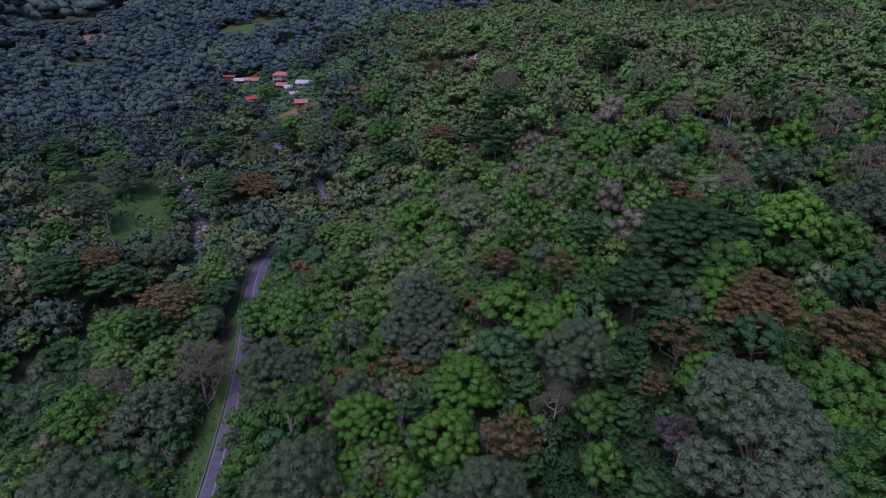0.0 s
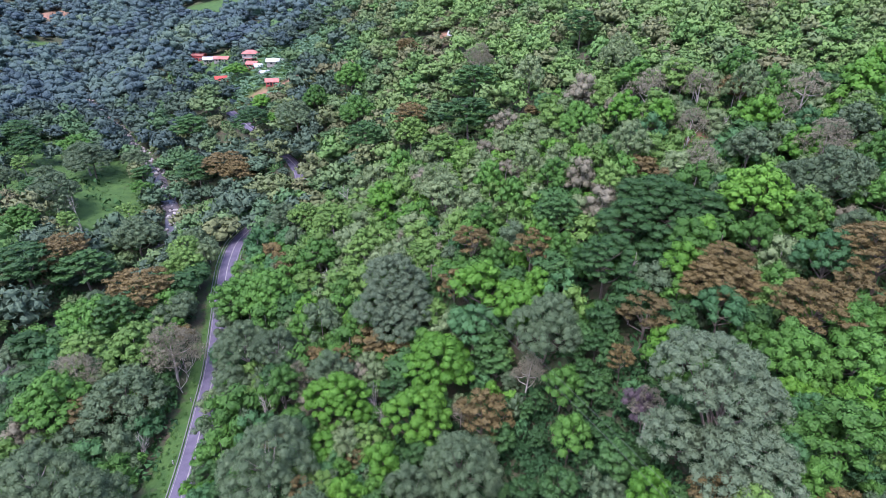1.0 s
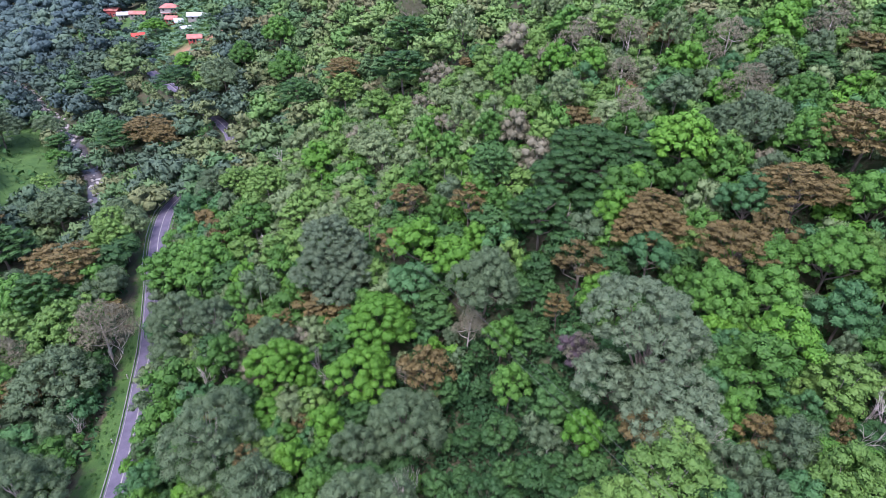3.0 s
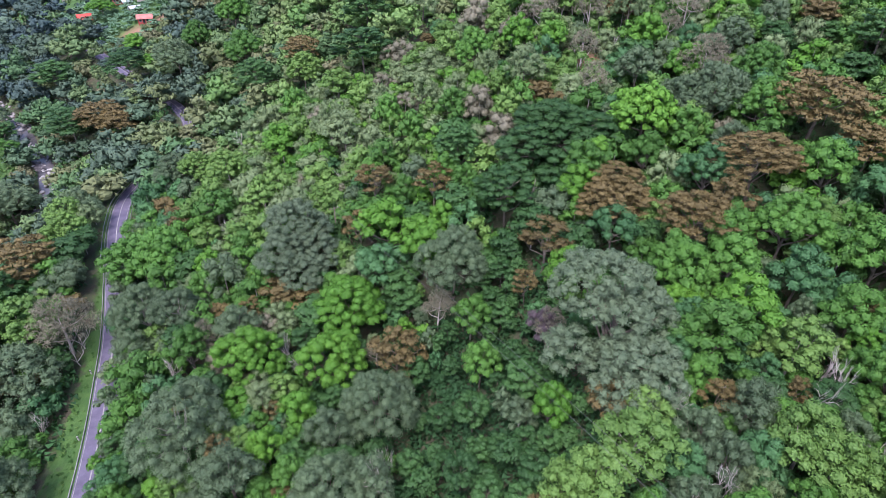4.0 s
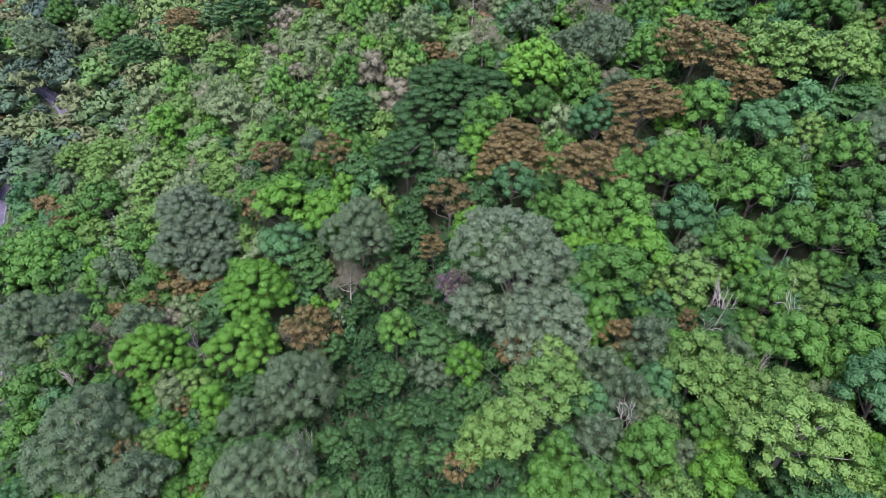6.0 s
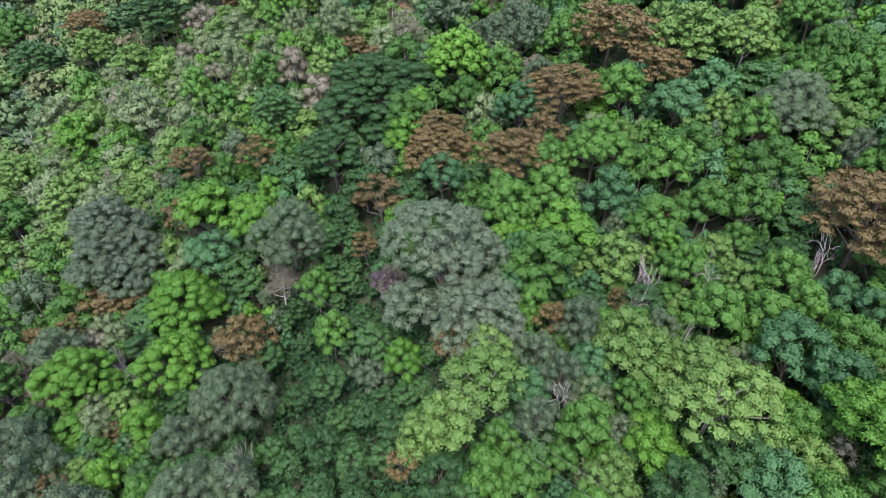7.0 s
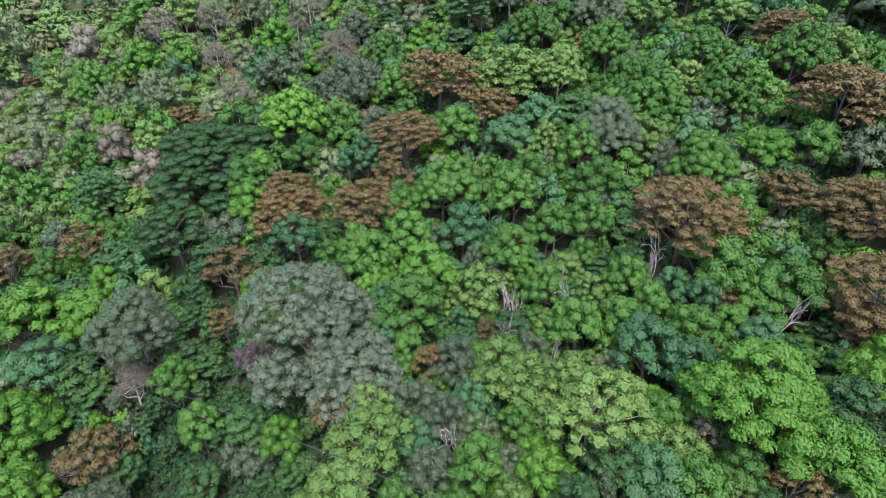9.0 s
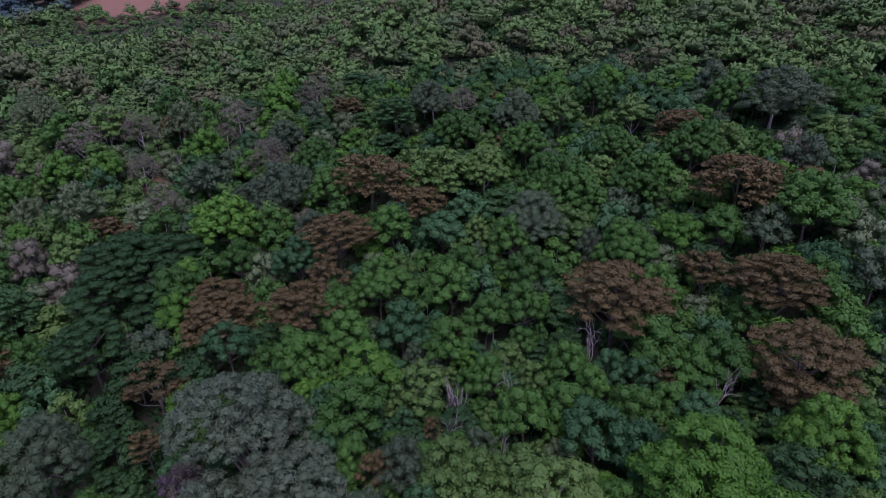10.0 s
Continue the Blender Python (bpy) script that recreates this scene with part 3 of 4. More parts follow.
SINGLES["grey"] = SINGLES.get("grey", []) + [(103.0, 37.9, 3.2, 9.4), (76.0, 84.6, 4.0, 10.4), (49.1, 122.7, 5.5, 12.4), (79.1, 97.4, 7.1, 14.6), (34.6, 177.6, 6.5, 13.7), (27.8, 133.7, 4.3, 10.9), (3.9, 137.5, 6.7, 14.0), (-42.5, 164.5, 6.5, 12), (-70.2, 160.7, 6.0, 12.1), (-52.7, 245.1, 9.0, 15), (-140.3, 237.1, 9.0, 15), (-37.1, 99.9, 6.6, 13.9), (42.6, 131.9, 4.3, 10.9), (71.5, 113.8, 4.9, 11.6), (-53.6, 63.6, 6.4, 13.6), (-37.6, 90.4, 3.8, 10.1), (74.6, 98.7, 5.6, 12.5), (92.9, 114.2, 5.1, 11.8), (79.1, 135.9, 6.2, 13.4), (59.1, 169.2, 7.2, 14.7), (116.8, 12.6, 4.5, 11.0), (43.6, 36.4, 3.3, 9.5)]
SINGLES["lime"] = SINGLES.get("lime", []) + [(4.7, 81.3, 6.3, 13.4), (-0.2, 71.9, 5.5, 12.4), (65.6, 98.1, 6.7, 14.1), (-14.5, 77.7, 5.3, 12.2), (28.8, 47.0, 2.8, 8.7), (40.5, 70.7, 2.9, 8.9), (-5.3, 63.6, 3.4, 9.5), (-10.2, 57.2, 3.2, 9.4), (-24.8, 107.9, 3.3, 9.5), (57.9, 51.9, 4.9, 11.7), (13.3, 96.2, 5.1, 11.9), (23.6, 91.2, 3.3, 9.4), (19.3, 86.2, 4.7, 11.4), (67.5, 6.5, 8.0, 14.4), (67.2, -0.7, 4.8, 11.5), (80.2, -3.5, 5.4, 12.2), (110.7, 25.3, 3.8, 10.2), (-75.1, 275.3, 5.0, 9.5), (48.0, 86.1, 3.7, 10.0), (53.8, 92.5, 3.4, 9.5), (19.3, 89.6, 4.3, 10.8), (38.3, 127.7, 3.5, 9.7), (82.9, 113.5, 4.3, 10.9), (59.6, 134.4, 3.8, 10.1)]
SINGLES["lime"] = SINGLES.get("lime", []) + [(102.4, 128.2, 5.0, 11.7), (-103.0, 333.0, 6.5, 9.0), (-65.4, 253.7, 4.0, 10.0), (79.2, 125.4, 4.5, 11.1), (-10.1, 146.4, 4.8, 11.5), (52.8, 139.9, 4.5, 11.1), (156.3, 60.2, 4.0, 10.4), (109.6, 135.1, 4.2, 10.7)]
SINGLES["dark"] = SINGLES.get("dark", []) + [(13.3, 65.9, 2.8, 8.0), (26.0, 30.2, 2.8, 8.0), (27.7, 53.2, 2.9, 8.2), (20.2, 53.4, 2.8, 8.0), (34.9, 88.6, 5.8, 12.9), (29.7, 107.5, 5.4, 12.3), (53.1, 14.9, 3.5, 9.7), (46.2, 15.5, 3.0, 9.1), (74.1, -2.1, 4.0, 10.3), (114.6, 97.4, 5.8, 12.8), (19.2, 192.1, 9.0, 15), (15.6, 168.2, 9.0, 15), (-117.4, 151.0, 9.0, 15), (-190.1, 269.5, 9.0, 15), (55.1, 199.0, 6.3, 13.5), (-73.0, 250.0, 8.0, 13), (-106.2, 262.4, 9.0, 15), (-90.5, 223.9, 9.0, 15), (-101.9, 153.5, 9.0, 15), (-74.9, 118.4, 6.5, 13.8), (-18.0, 193.5, 7.1, 14.6)]
SINGLES["brown"] = SINGLES.get("brown", []) + [(60.6, 69.0, 6.4, 12.0), (51.6, 78.8, 6.2, 11.7), (38.4, 76.3, 4.9, 10.4), (12.1, 109.7, 4.2, 10.6), (7.7, 98.3, 3.8, 10.2), (23.4, 100.8, 4.8, 11.2), (11.0, 69.4, 5.0, 11.4), (35.4, 42.9, 3.5, 9.0), (90.9, 83.4, 9.0, 15), (75.8, 76.2, 7.3, 12.8), (93.4, 72.2, 6.1, 11.6), (-72.0, 214.9, 7.0, 13), (-14.4, 89.5, 2.3, 7.8), (89.4, 27.4, 9.0, 15), (23.3, 33.4, 2.5, 8.0), (63.1, -0.2, 3.0, 8.5), (58.2, 38.7, 2.0, 7.5), (104.4, 7.2, 7.6, 13.1), (91.3, 1.5, 7.7, 13.2), (123.1, 19.7, 9.0, 15), (104.8, 18.9, 4.2, 9.7), (141.7, 36.5, 6.2, 11.7), (86.5, 0.7, 4.0, 9.5), (-77.6, 220.4, 9.0, 15)]
SINGLES["brown"] = SINGLES.get("brown", []) + [(-111.6, 160.6, 8.6, 14.1), (-73.6, 128.1, 9.0, 14.8), (-4.8, 261.5, 5.3, 10.8), (-66.9, 87.5, 4.9, 10.4), (53.3, 82.9, 5.8, 11.3), (67.1, 71.2, 4.6, 11.0), (-2.3, 193.3, 6.0, 11.5)]
SINGLES["green"] = SINGLES.get("green", []) + [(50.6, 89.5, 5.0, 11.7), (62.2, 89.6, 4.1, 10.5), (71.6, 90.7, 4.8, 11.5), (85.2, 71.1, 5.2, 12.0), (72.2, 62.6, 5.7, 12.6), (66.3, 66.2, 3.6, 9.8), (55.0, 61.9, 4.2, 10.7), (52.9, 49.0, 5.2, 12.0), (-35.2, 116.5, 7.8, 15), (24.1, 70.8, 3.4, 9.6), (86.4, 20.6, 5.0, 11.7), (85.1, 13.3, 4.0, 10.4), (61.9, 59.3, 4.1, 10.6), (79.6, 52.2, 4.9, 11.6), (81.4, 39.0, 4.1, 10.6), (77.3, 29.2, 3.5, 9.7), (112.9, 46.2, 7.0, 14.5), (103.0, 31.6, 5.8, 12.8), (42.6, 25.8, 3.5, 9.7), (31.2, 27.7, 3.0, 9.1), (55.6, 6.5, 3.8, 10.2), (122.3, 38.5, 6.1, 13.3), (116.3, 55.5, 5.6, 12.5), (88.2, 11.0, 5.0, 11.7)]
SINGLES["green"] = SINGLES.get("green", []) + [(121.9, 7.7, 6.9, 14.3), (133.9, 31.5, 7.1, 14.6), (118.5, 81.3, 6.2, 13.4), (127.2, 35.7, 4.4, 10.9), (116.2, 51.6, 5.5, 12.4), (75.3, 17.0, 3.7, 10.0), (-80.5, 117.9, 7.4, 15), (-44.9, 253.1, 6.6, 14.0), (-29.3, 252.2, 7.8, 15), (-73.5, 89.0, 6.4, 13.6), (29.4, 98.6, 3.4, 9.6), (17.7, 105.2, 3.0, 9.1), (54.5, 64.6, 3.7, 10.0), (97.8, 23.9, 4.0, 10.4), (68.6, 36.3, 3.4, 9.6), (88.8, 43.3, 4.4, 11.0), (77.2, 43.6, 3.7, 10.0), (71.5, 46.2, 3.6, 9.9), (65.8, 28.9, 4.0, 10.4), (70.2, 25.3, 3.7, 10.0), (75.6, 24.0, 3.4, 9.6), (23.4, 61.6, 3.2, 9.3), (42.4, 143.4, 5.4, 12.3)]
SINGLES["green"] = SINGLES.get("green", []) + [(92.6, 102.5, 5.7, 12.6), (86.1, 89.1, 5.8, 12.8), (32.7, 123.2, 4.1, 10.5), (31.3, 93.1, 3.3, 9.5), (-41.7, 118.3, 7.4, 15.0), (-25.0, 99.4, 3.8, 10.1), (-5.6, 161.6, 5.2, 12.0), (23.5, 122.7, 4.0, 10.5), (18.0, 133.8, 4.3, 10.9), (-25.0, 127.0, 5.2, 12.0), (-10.2, 97.8, 4.2, 10.6), (-25.0, 81.8, 3.9, 10.3), (59.4, 153.1, 5.0, 11.8), (85.5, 149.4, 5.2, 12.1), (-23.9, 219.1, 6.9, 14.3), (26.7, 103.6, 3.6, 9.8), (63.6, 65.3, 3.8, 10.2), (84.4, 53.9, 4.0, 10.4), (94.9, 50.5, 4.2, 10.7), (109.2, 43.6, 4.6, 11.1), (130.5, 47.0, 5.3, 12.1), (122.6, 64.0, 5.3, 12.1), (99.9, 10.3, 3.5, 9.7), (113.8, 19.3, 4.4, 11.0)]
SINGLES["green"] = SINGLES.get("green", []) + [(109.5, 3.8, 3.7, 10.0), (148.2, 60.5, 5.3, 12.2), (159.3, 30.8, 6.1, 13.2)]
SINGLES["teal"] = SINGLES.get("teal", []) + [(49.4, 73.7, 4.5, 11.1), (68.4, 79.3, 5.5, 12.5), (68.8, 54.3, 4.9, 11.6), (10.9, 87.9, 4.9, 11.5), (66.6, 19.1, 4.6, 11.2), (68.3, 14.1, 4.2, 10.7), (54.3, 10.3, 3.8, 10.1), (89.0, 73.4, 4.0, 10.4), (8.6, 113.7, 1.9, 7.6), (97.8, 62.1, 4.6, 11.1), (90.6, 63.3, 4.4, 10.9), (80.9, 19.4, 3.1, 9.1)]
SINGLES["olive"] = SINGLES.get("olive", []) + [(35.3, 37.3, 4.7, 11.4), (25.5, 34.9, 3.2, 9.3), (53.7, 32.1, 4.7, 11.4), (57.5, 24.2, 3.9, 10.3), (62.2, 44.7, 4.0, 10.4), (55.4, 19.8, 6.0, 13.0), (53.9, 28.3, 4.0, 10.5), (103.4, 73.8, 7.4, 15.0), (109.6, 66.7, 6.2, 13.4), (-62.5, 102.9, 7.2, 14.8), (-70.0, 153.5, 5.7, 12.6), (-24.2, 148.2, 5.8, 12.8), (38.4, 40.7, 3.3, 9.5), (30.0, 35.3, 3.8, 10.2), (79.9, 43.7, 2.8, 8.8), (103.5, 44.1, 4.4, 10.9), (122.5, 45.9, 4.4, 10.9), (73.4, 93.2, 4.4, 10.9), (-67.0, 144.0, 5.4, 12.3), (-13.1, 123.0, 4.2, 10.7), (41.8, 113.5, 3.9, 10.2), (66.8, 148.1, 5.0, 11.7), (96.1, 116.7, 4.6, 11.2), (7.6, 157.3, 5.0, 11.7)]
SINGLES["olive"] = SINGLES.get("olive", []) + [(-2.3, 181.3, 5.7, 12.7), (-35.3, 160.3, 5.4, 12.3), (-75.2, 105.3, 6.2, 13.3), (94.3, 57.8, 3.3, 9.4), (79.1, 64.2, 3.1, 9.2), (143.0, 48.2, 5.0, 11.7), (136.8, 64.1, 5.0, 11.8), (140.6, 27.1, 4.7, 11.4)]
SINGLES["mauve"] = SINGLES.get("mauve", []) + [(33.6, 59.8, 3.1, 9.2), (19.3, 76.0, 3.0, 9.1), (-53.9, 100.7, 6.9, 14.3), (-73.2, 96.5, 5.9, 12.9), (71.9, 141.6, 4.9, 11.5), (85.7, 110.8, 5.7, 12.8), (64.2, 127.6, 4.4, 11.0), (22.0, 209.9, 5.4, 12.3), (84.7, 125.8, 3.9, 10.2), (110.1, 122.0, 5.0, 11.7), (-22.5, 85.0, 2.9, 8.9), (61.5, 114.4, 3.9, 10.3), (128.6, 87.6, 4.5, 11.0), (59.9, 146.0, 4.7, 11.4), (91.2, 130.0, 4.7, 11.3)]
SINGLES["dead"] = SINGLES.get("dead", []) + [(83.0, 27.9, 2.7, 9.0), (68.2, 32.6, 2.4, 9.0), (43.2, 30.6, 2.4, 9.0), (83.2, 9.6, 2.4, 9.0), (60.5, 29.3, 2.4, 9.0), (-120.5, 186.8, 2.8, 7.0), (-51.3, 96.4, 2.8, 7.0), (42.2, 41.0, 2.4, 9.0), (32.8, 34.8, 2.4, 9.0), (63.8, 41.1, 2.4, 9.0), (58.0, 36.7, 2.4, 9.0), (58.9, 27.9, 2.4, 9.0), (102.4, 37.3, 2.7, 9.0), (-5.4, 75.2, 2.4, 9.0), (6.9, 49.0, 2.6, 9.0), (5.9, 45.9, 2.9, 9.0), (63.4, 38.3, 2.6, 9.0), (-51.9, 101.6, 2.8, 7.0), (-28.5, 80.3, 2.8, 7.0), (-118.3, 184.4, 2.8, 7.0), (-56.3, 108.0, 2.8, 7.0), (-53.3, 79.7, 2.8, 7.0), (-77.0, 143.7, 2.8, 7.0), (-73.1, 158.6, 2.8, 7.0)]
SINGLES["dead"] = SINGLES.get("dead", []) + [(74.6, 129.6, 2.8, 7.0), (4.6, 121.2, 2.7, 7.0), (-25.5, 83.3, 2.8, 7.0), (-7.4, 78.9, 2.7, 9.0)]
SINGLES["pink"] = SINGLES.get("pink", []) + [(33.8, 60.9, 2.6, 8.5)]
SINGLES["orange"] = SINGLES.get("orange", []) + [(92.8, 52.5, 0.7, 6.0)]
# trees standing on the open meadow by the stream
SINGLES["grey"] += [(-132.0, 198.0, 5.0, 10.0), (-150.0, 220.0, 6.0, 10.5), (-128.0, 250.0, 6.0, 11.0), (-163.0, 214.0, 7.0, 12.0)]
SINGLES["dark"] += [(-146.0, 206.0, 6.0, 11.0), (-176.0, 252.0, 8.0, 13.0), (-120.0, 236.0, 5.0, 9.0)]
SINGLES["green"] += [(-160.0, 262.0, 7.0, 12.0), (-138.0, 184.0, 6.0, 10.0), (-115.0, 222.0, 4.5, 8.0)]
SINGLES["olive"] += [(-170.0, 238.0, 5.0, 9.0), (-110.0, 200.0, 4.5, 8.0), (-126.0, 188.0, 4.0, 7.5)]
SINGLES["dead"] += [(-127.0, 197.0, 2.8, 9.0)]
for kind, spots in SINGLES.items():
    for x, y, radius, height in spots:
        thin = kind == "grey" and y - 0.3 * x > 104 and x > -30   # the dry upper slope
        plant("pale" if thin else kind, x, y, min(radius, 9.0) * (0.8 if thin else 1.0), height * (1.2 if kind == "dead" else 1.0), SEED, 0 if math.hypot(x - 6, y) < 110 else 1)


# ---- great old trees of several heads ----
def great_tree(name, label, x, y, kind, shape, heads, seed, tall=1.0):
    """heads: offset from the trunk, foot, radius and half-height of each. shape: clump radius and the rest of a crown's shape."""
    rng = np.random.default_rng(seed)
    root = tagged(new(name), label, "tree", "forest trees")
    root.location = (x, y, float(land(np.array([x]), np.array([y]))[0]))
    root.scale = (1.0, 1.0, tall)
    vs, ns, fs, tops, count = [], [], [], [], 0
    for ox, oy, foot, radius, half in heads:
        v, n, f, centres = crown_data((radius, half, foot) + shape, rng, core=0.86 - 0.28 * shape[4])
        vs.append(v + (ox, oy, 0))
        ns.append(n)
        fs.append(f + count)
        count += len(v)
        tops.append(centres + (ox, oy, 0))
    leaf_mesh("crown", np.concatenate(vs), np.concatenate(fs), np.concatenate(ns), LEAVES[kind], root)
    tv, tf = trunk_data(np.concatenate(tops), rng, 8, 34, 0.34)
    mesh_object("trunk", tv, tf, BARK, root)
    PLACED.append((x, y, 12.0 if kind == "dark" else 9.0))


great_tree("grey_leaved_tree", "great old tree with a wide grey-green crown and grey limbs", 38.5, 50.5, "silver", (0.85, 0.66, 0.25, 0.55, 0.85, 0.80, "dome"),
           [(0.5, 5.0, 7.6, 7.4, 4.2), (0.6, -4.4, 2.2, 7.2, 3.9), (-6.6, 0.5, 3.4, 3.6, 3.2), (7.5, 3.0, 5.0, 3.6, 3.0)], 42, 1.2)
great_tree("grey_leaved_tree", "tall dense tree with a domed blue-grey crown", -4.4, 99.0, "silver", (0.85, 0.85, 0.25, 0.55, 0.85, 0.80, "dome"),
           [(0.0, 1.5, 6.0, 6.6, 5.4), (-3.5, -3.0, 2.5, 5.4, 5.0), (3.8, -2.5, 2.0, 5.2, 5.0), (0.0, -5.5, 0.0, 5.0, 4.6)], 44, 1.0)
great_tree("spreading_tree", "huge spreading tree with layered deep green foliage", 48.5, 100.0, "dark", (1.25, 0.46, 0.33, 0.75, 0.45, 0.85, "dome"),
           [(0.5, 3.0, 3.6, 8.0, 4.8), (-7.0, -2.0, 2.0, 6.0, 4.0), (6.5, -2.0, 3.4, 6.4, 4.4), (-1.0, -8.5, -0.6, 6.0, 4.0), (8.0, 5.0, 3.0, 4.6, 3.6)], 43, 1.0)


# ---- the rest of the forest ----
def forest_spots(low, high, gap, rng, tries):
    """Random places in the seen sector between two distances, clear of road, river, meadows and other trees."""
    cell = 6.0
    grid = {}
    for x, y, r in PLACED:
        grid.setdefault((int(x // cell), int(y // cell)), []).append((x, y, r))
    ang = rng.uniform(radians(-12), radians(140), tries)
    dist = np.sqrt(rng.uniform(low * low, high * high, tries))
    xs, ys = 6 + dist * np.cos(ang), dist * np.sin(ang)
    road, _ = near_road(xs, ys)
    left = xs < np.interp(ys, ROAD_LINE[:, 1], ROAD_LINE[:, 0])
    clear = (road > np.where(ys > 186, np.where((ys > 205) & (ys < 290), 3.6, 3.0), np.where(left, np.interp(ys, [70, 120], [8.0, 5.6]), np.where((ys > 145) & (ys < 171), 9.5, 2.2)))) & (river_gap(xs, ys) > np.where((ys > 190) & (ys < 330), 5.0, np.where((ys > 108) & (ys < 142), 6.5, 3.6)))
    open_land = np.maximum(patches(MEADOWS, xs, ys), patches(SOILS, xs, ys))
    out = []
    for x, y, ok, o, d, west in zip(xs, ys, clear, open_land, road, left):
        if not ok or o > rng.uniform(0.05, 0.95):
            continue
        r = rng.uniform(*gap)
        if west and y < 135 and d < np.interp(y, [70, 120], [8.5, 4.6]) + 0.8 * r:
            continue
        free = True
        cx, cy = int(x // cell), int(y // cell)
        for i in range(cx - 2, cx + 3):
            for j in range(cy - 2, cy + 3):
                for px, py, pr in grid.get((i, j), ()):
                    if (px - x) ** 2 + (py - y) ** 2 < (0.54 * (pr + r)) ** 2:
                        free = False
        if free:
            grid.setdefault((cx, cy), []).append((x, y, r))
            out.append((x, y, r))
    return out


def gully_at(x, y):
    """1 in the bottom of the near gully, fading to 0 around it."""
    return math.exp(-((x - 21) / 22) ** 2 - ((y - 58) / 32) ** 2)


def kind_at(x, y, rng):
    """What grows where: deep green in the gully, partly for its shade, paler and drier on the upper slope, darker
    across the valley.
    """
    upper = 1 / (1 + math.exp(-(y - 0.3 * x - 101) / 13)) if x > -30 else 0.0
    valley = 1 / (1 + math.exp((x + 45) / 8))
    names = ("green", "teal", "lime", "olive", "grey", "dark", "brown", "mauve", "dead", "pale")
    base = np.array([0.35, 0.18, 0.10, 0.11, 0.08, 0.10, 0.03, 0.01, 0.01, 0.05])
    high = np.array([0.09, 0.0, 0.14, 0.27, 0.02, 0.0, 0.03, 0.08, 0.04, 0.33])
    low = np.array([0.25, 0.12, 0.04, 0.10, 0.26, 0.17, 0.05, 0.015, 0.02, 0.03])
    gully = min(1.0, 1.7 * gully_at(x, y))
    # dark-leaved kinds crowd the gully and also stand in for its shade
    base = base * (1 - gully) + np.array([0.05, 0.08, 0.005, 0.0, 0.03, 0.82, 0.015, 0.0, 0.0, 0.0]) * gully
    w = base * (1 - upper) * (1 - valley) + high * upper * (1 - valley) + low * valley
    return names[int(rng.choice(len(names), p=w / w.sum()))]


for x, y, r in forest_spots(22, 82, (1.9, 3.5), SEED, 9000):
    if math.hypot(x - 10, y) > 24 and SEED.uniform() > 0.6 * gully_at(x, y):
        r *= 1 - 0.3 * gully_at(x, y)
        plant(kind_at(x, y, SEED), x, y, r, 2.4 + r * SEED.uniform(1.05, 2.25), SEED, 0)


# ---- joined woods and undergrowth ----
def joined(name, items, material, label, category):
    """Many plants in one mesh. items: leaf data (vertices, normals), place, turn, scales and tint of each."""
    vs, ns, ts, fs, count = [], [], [], [], 0
    for (v, n, f), (x, y, z), turn, (sx, sy, sz), tint in items:
        c, s = math.cos(turn), math.sin(turn)
        rot = np.array([[c, -s, 0], [s, c, 0], [0, 0, 1]])
        vs.append((v * (sx, sy, sz)) @ rot.T + (x, y, z))
        ns.append(n @ rot.T)
        ts.append(np.full(len(v), tint))
        fs.append(f + count)
        count += len(v)
    v, n, t = np.concatenate(vs), np.concatenate(ns), np.concatenate(ts)
    ob = leaf_mesh(name, v, np.concatenate(fs), n, material)
    ob.data.attributes.new("tint", "FLOAT", "POINT").data.foreach_set("value", t)
    return tagged(ob, label, category, kind="stuff")


def tree_stands():
    """The trees behind the nearest ones, joined kind by kind, with their bare trunks and dead trees."""
    rng = np.random.default_rng(31)
    spots = forest_spots(82, 170, (2.4, 4.4), rng, 22000)
    zs = land(np.array([s[0] for s in spots]), np.array([s[1] for s in spots]))
    PLACED.extend(spots)
    samples = {}
    for k, s in SHAPES.items():
        if k in ("pink", "orange"):
            continue
        fewer_clumps = s[:3] + (s[3] * 1.5,) + s[4:]
        samples[k] = [crown_data(fewer_clumps, np.random.default_rng(500 + 7 * i), 0.25, 1.85, 0.7) for i in range(3)]
    stands = {k: [] for k in SHAPES}
    wood_v, wood_f = [], []
    for (x, y, r), z in zip(spots, zs):
        kind = kind_at(x, y, rng)
        s, tall, turn = r / 4, r / 4 * rng.uniform(0.9, 1.3), rng.uniform(0, 6.28)
        if kind == "dead":
            v, f = bare_branches(rng, 3)
            v = [(q[0] * s + x, q[1] * s + y, q[2] * tall + z) for q in v]
        else:
            data = samples[kind][int(rng.integers(0, 3))]
            stands[kind].append((data[:3], (x, y, z - 1.1 * tall), turn, (s, s, tall * 1.12), rng.uniform()))
            v, f = tube_rows([(x, y, z - 0.5), (x, y, z + 3.2 * tall), (x, y, z + 6 * tall)], [0.14, 0.1, 0.04], 4)
        wood_f += [tuple(k + len(wood_v) for k in one) for one in f]
        wood_v += v
    for kind, items in stands.items():
        if items:
            joined("tree_stand", items, LEAVES[kind], "stand of trees: " + LABELS[kind][1].replace("tree with", "trees with"), "trees")
    tagged(mesh_object("tree_trunks", wood_v, wood_f, PALE_BARK), "pale grey trunks and bare branches among the stands", "trunks", kind="stuff")


tree_stands()


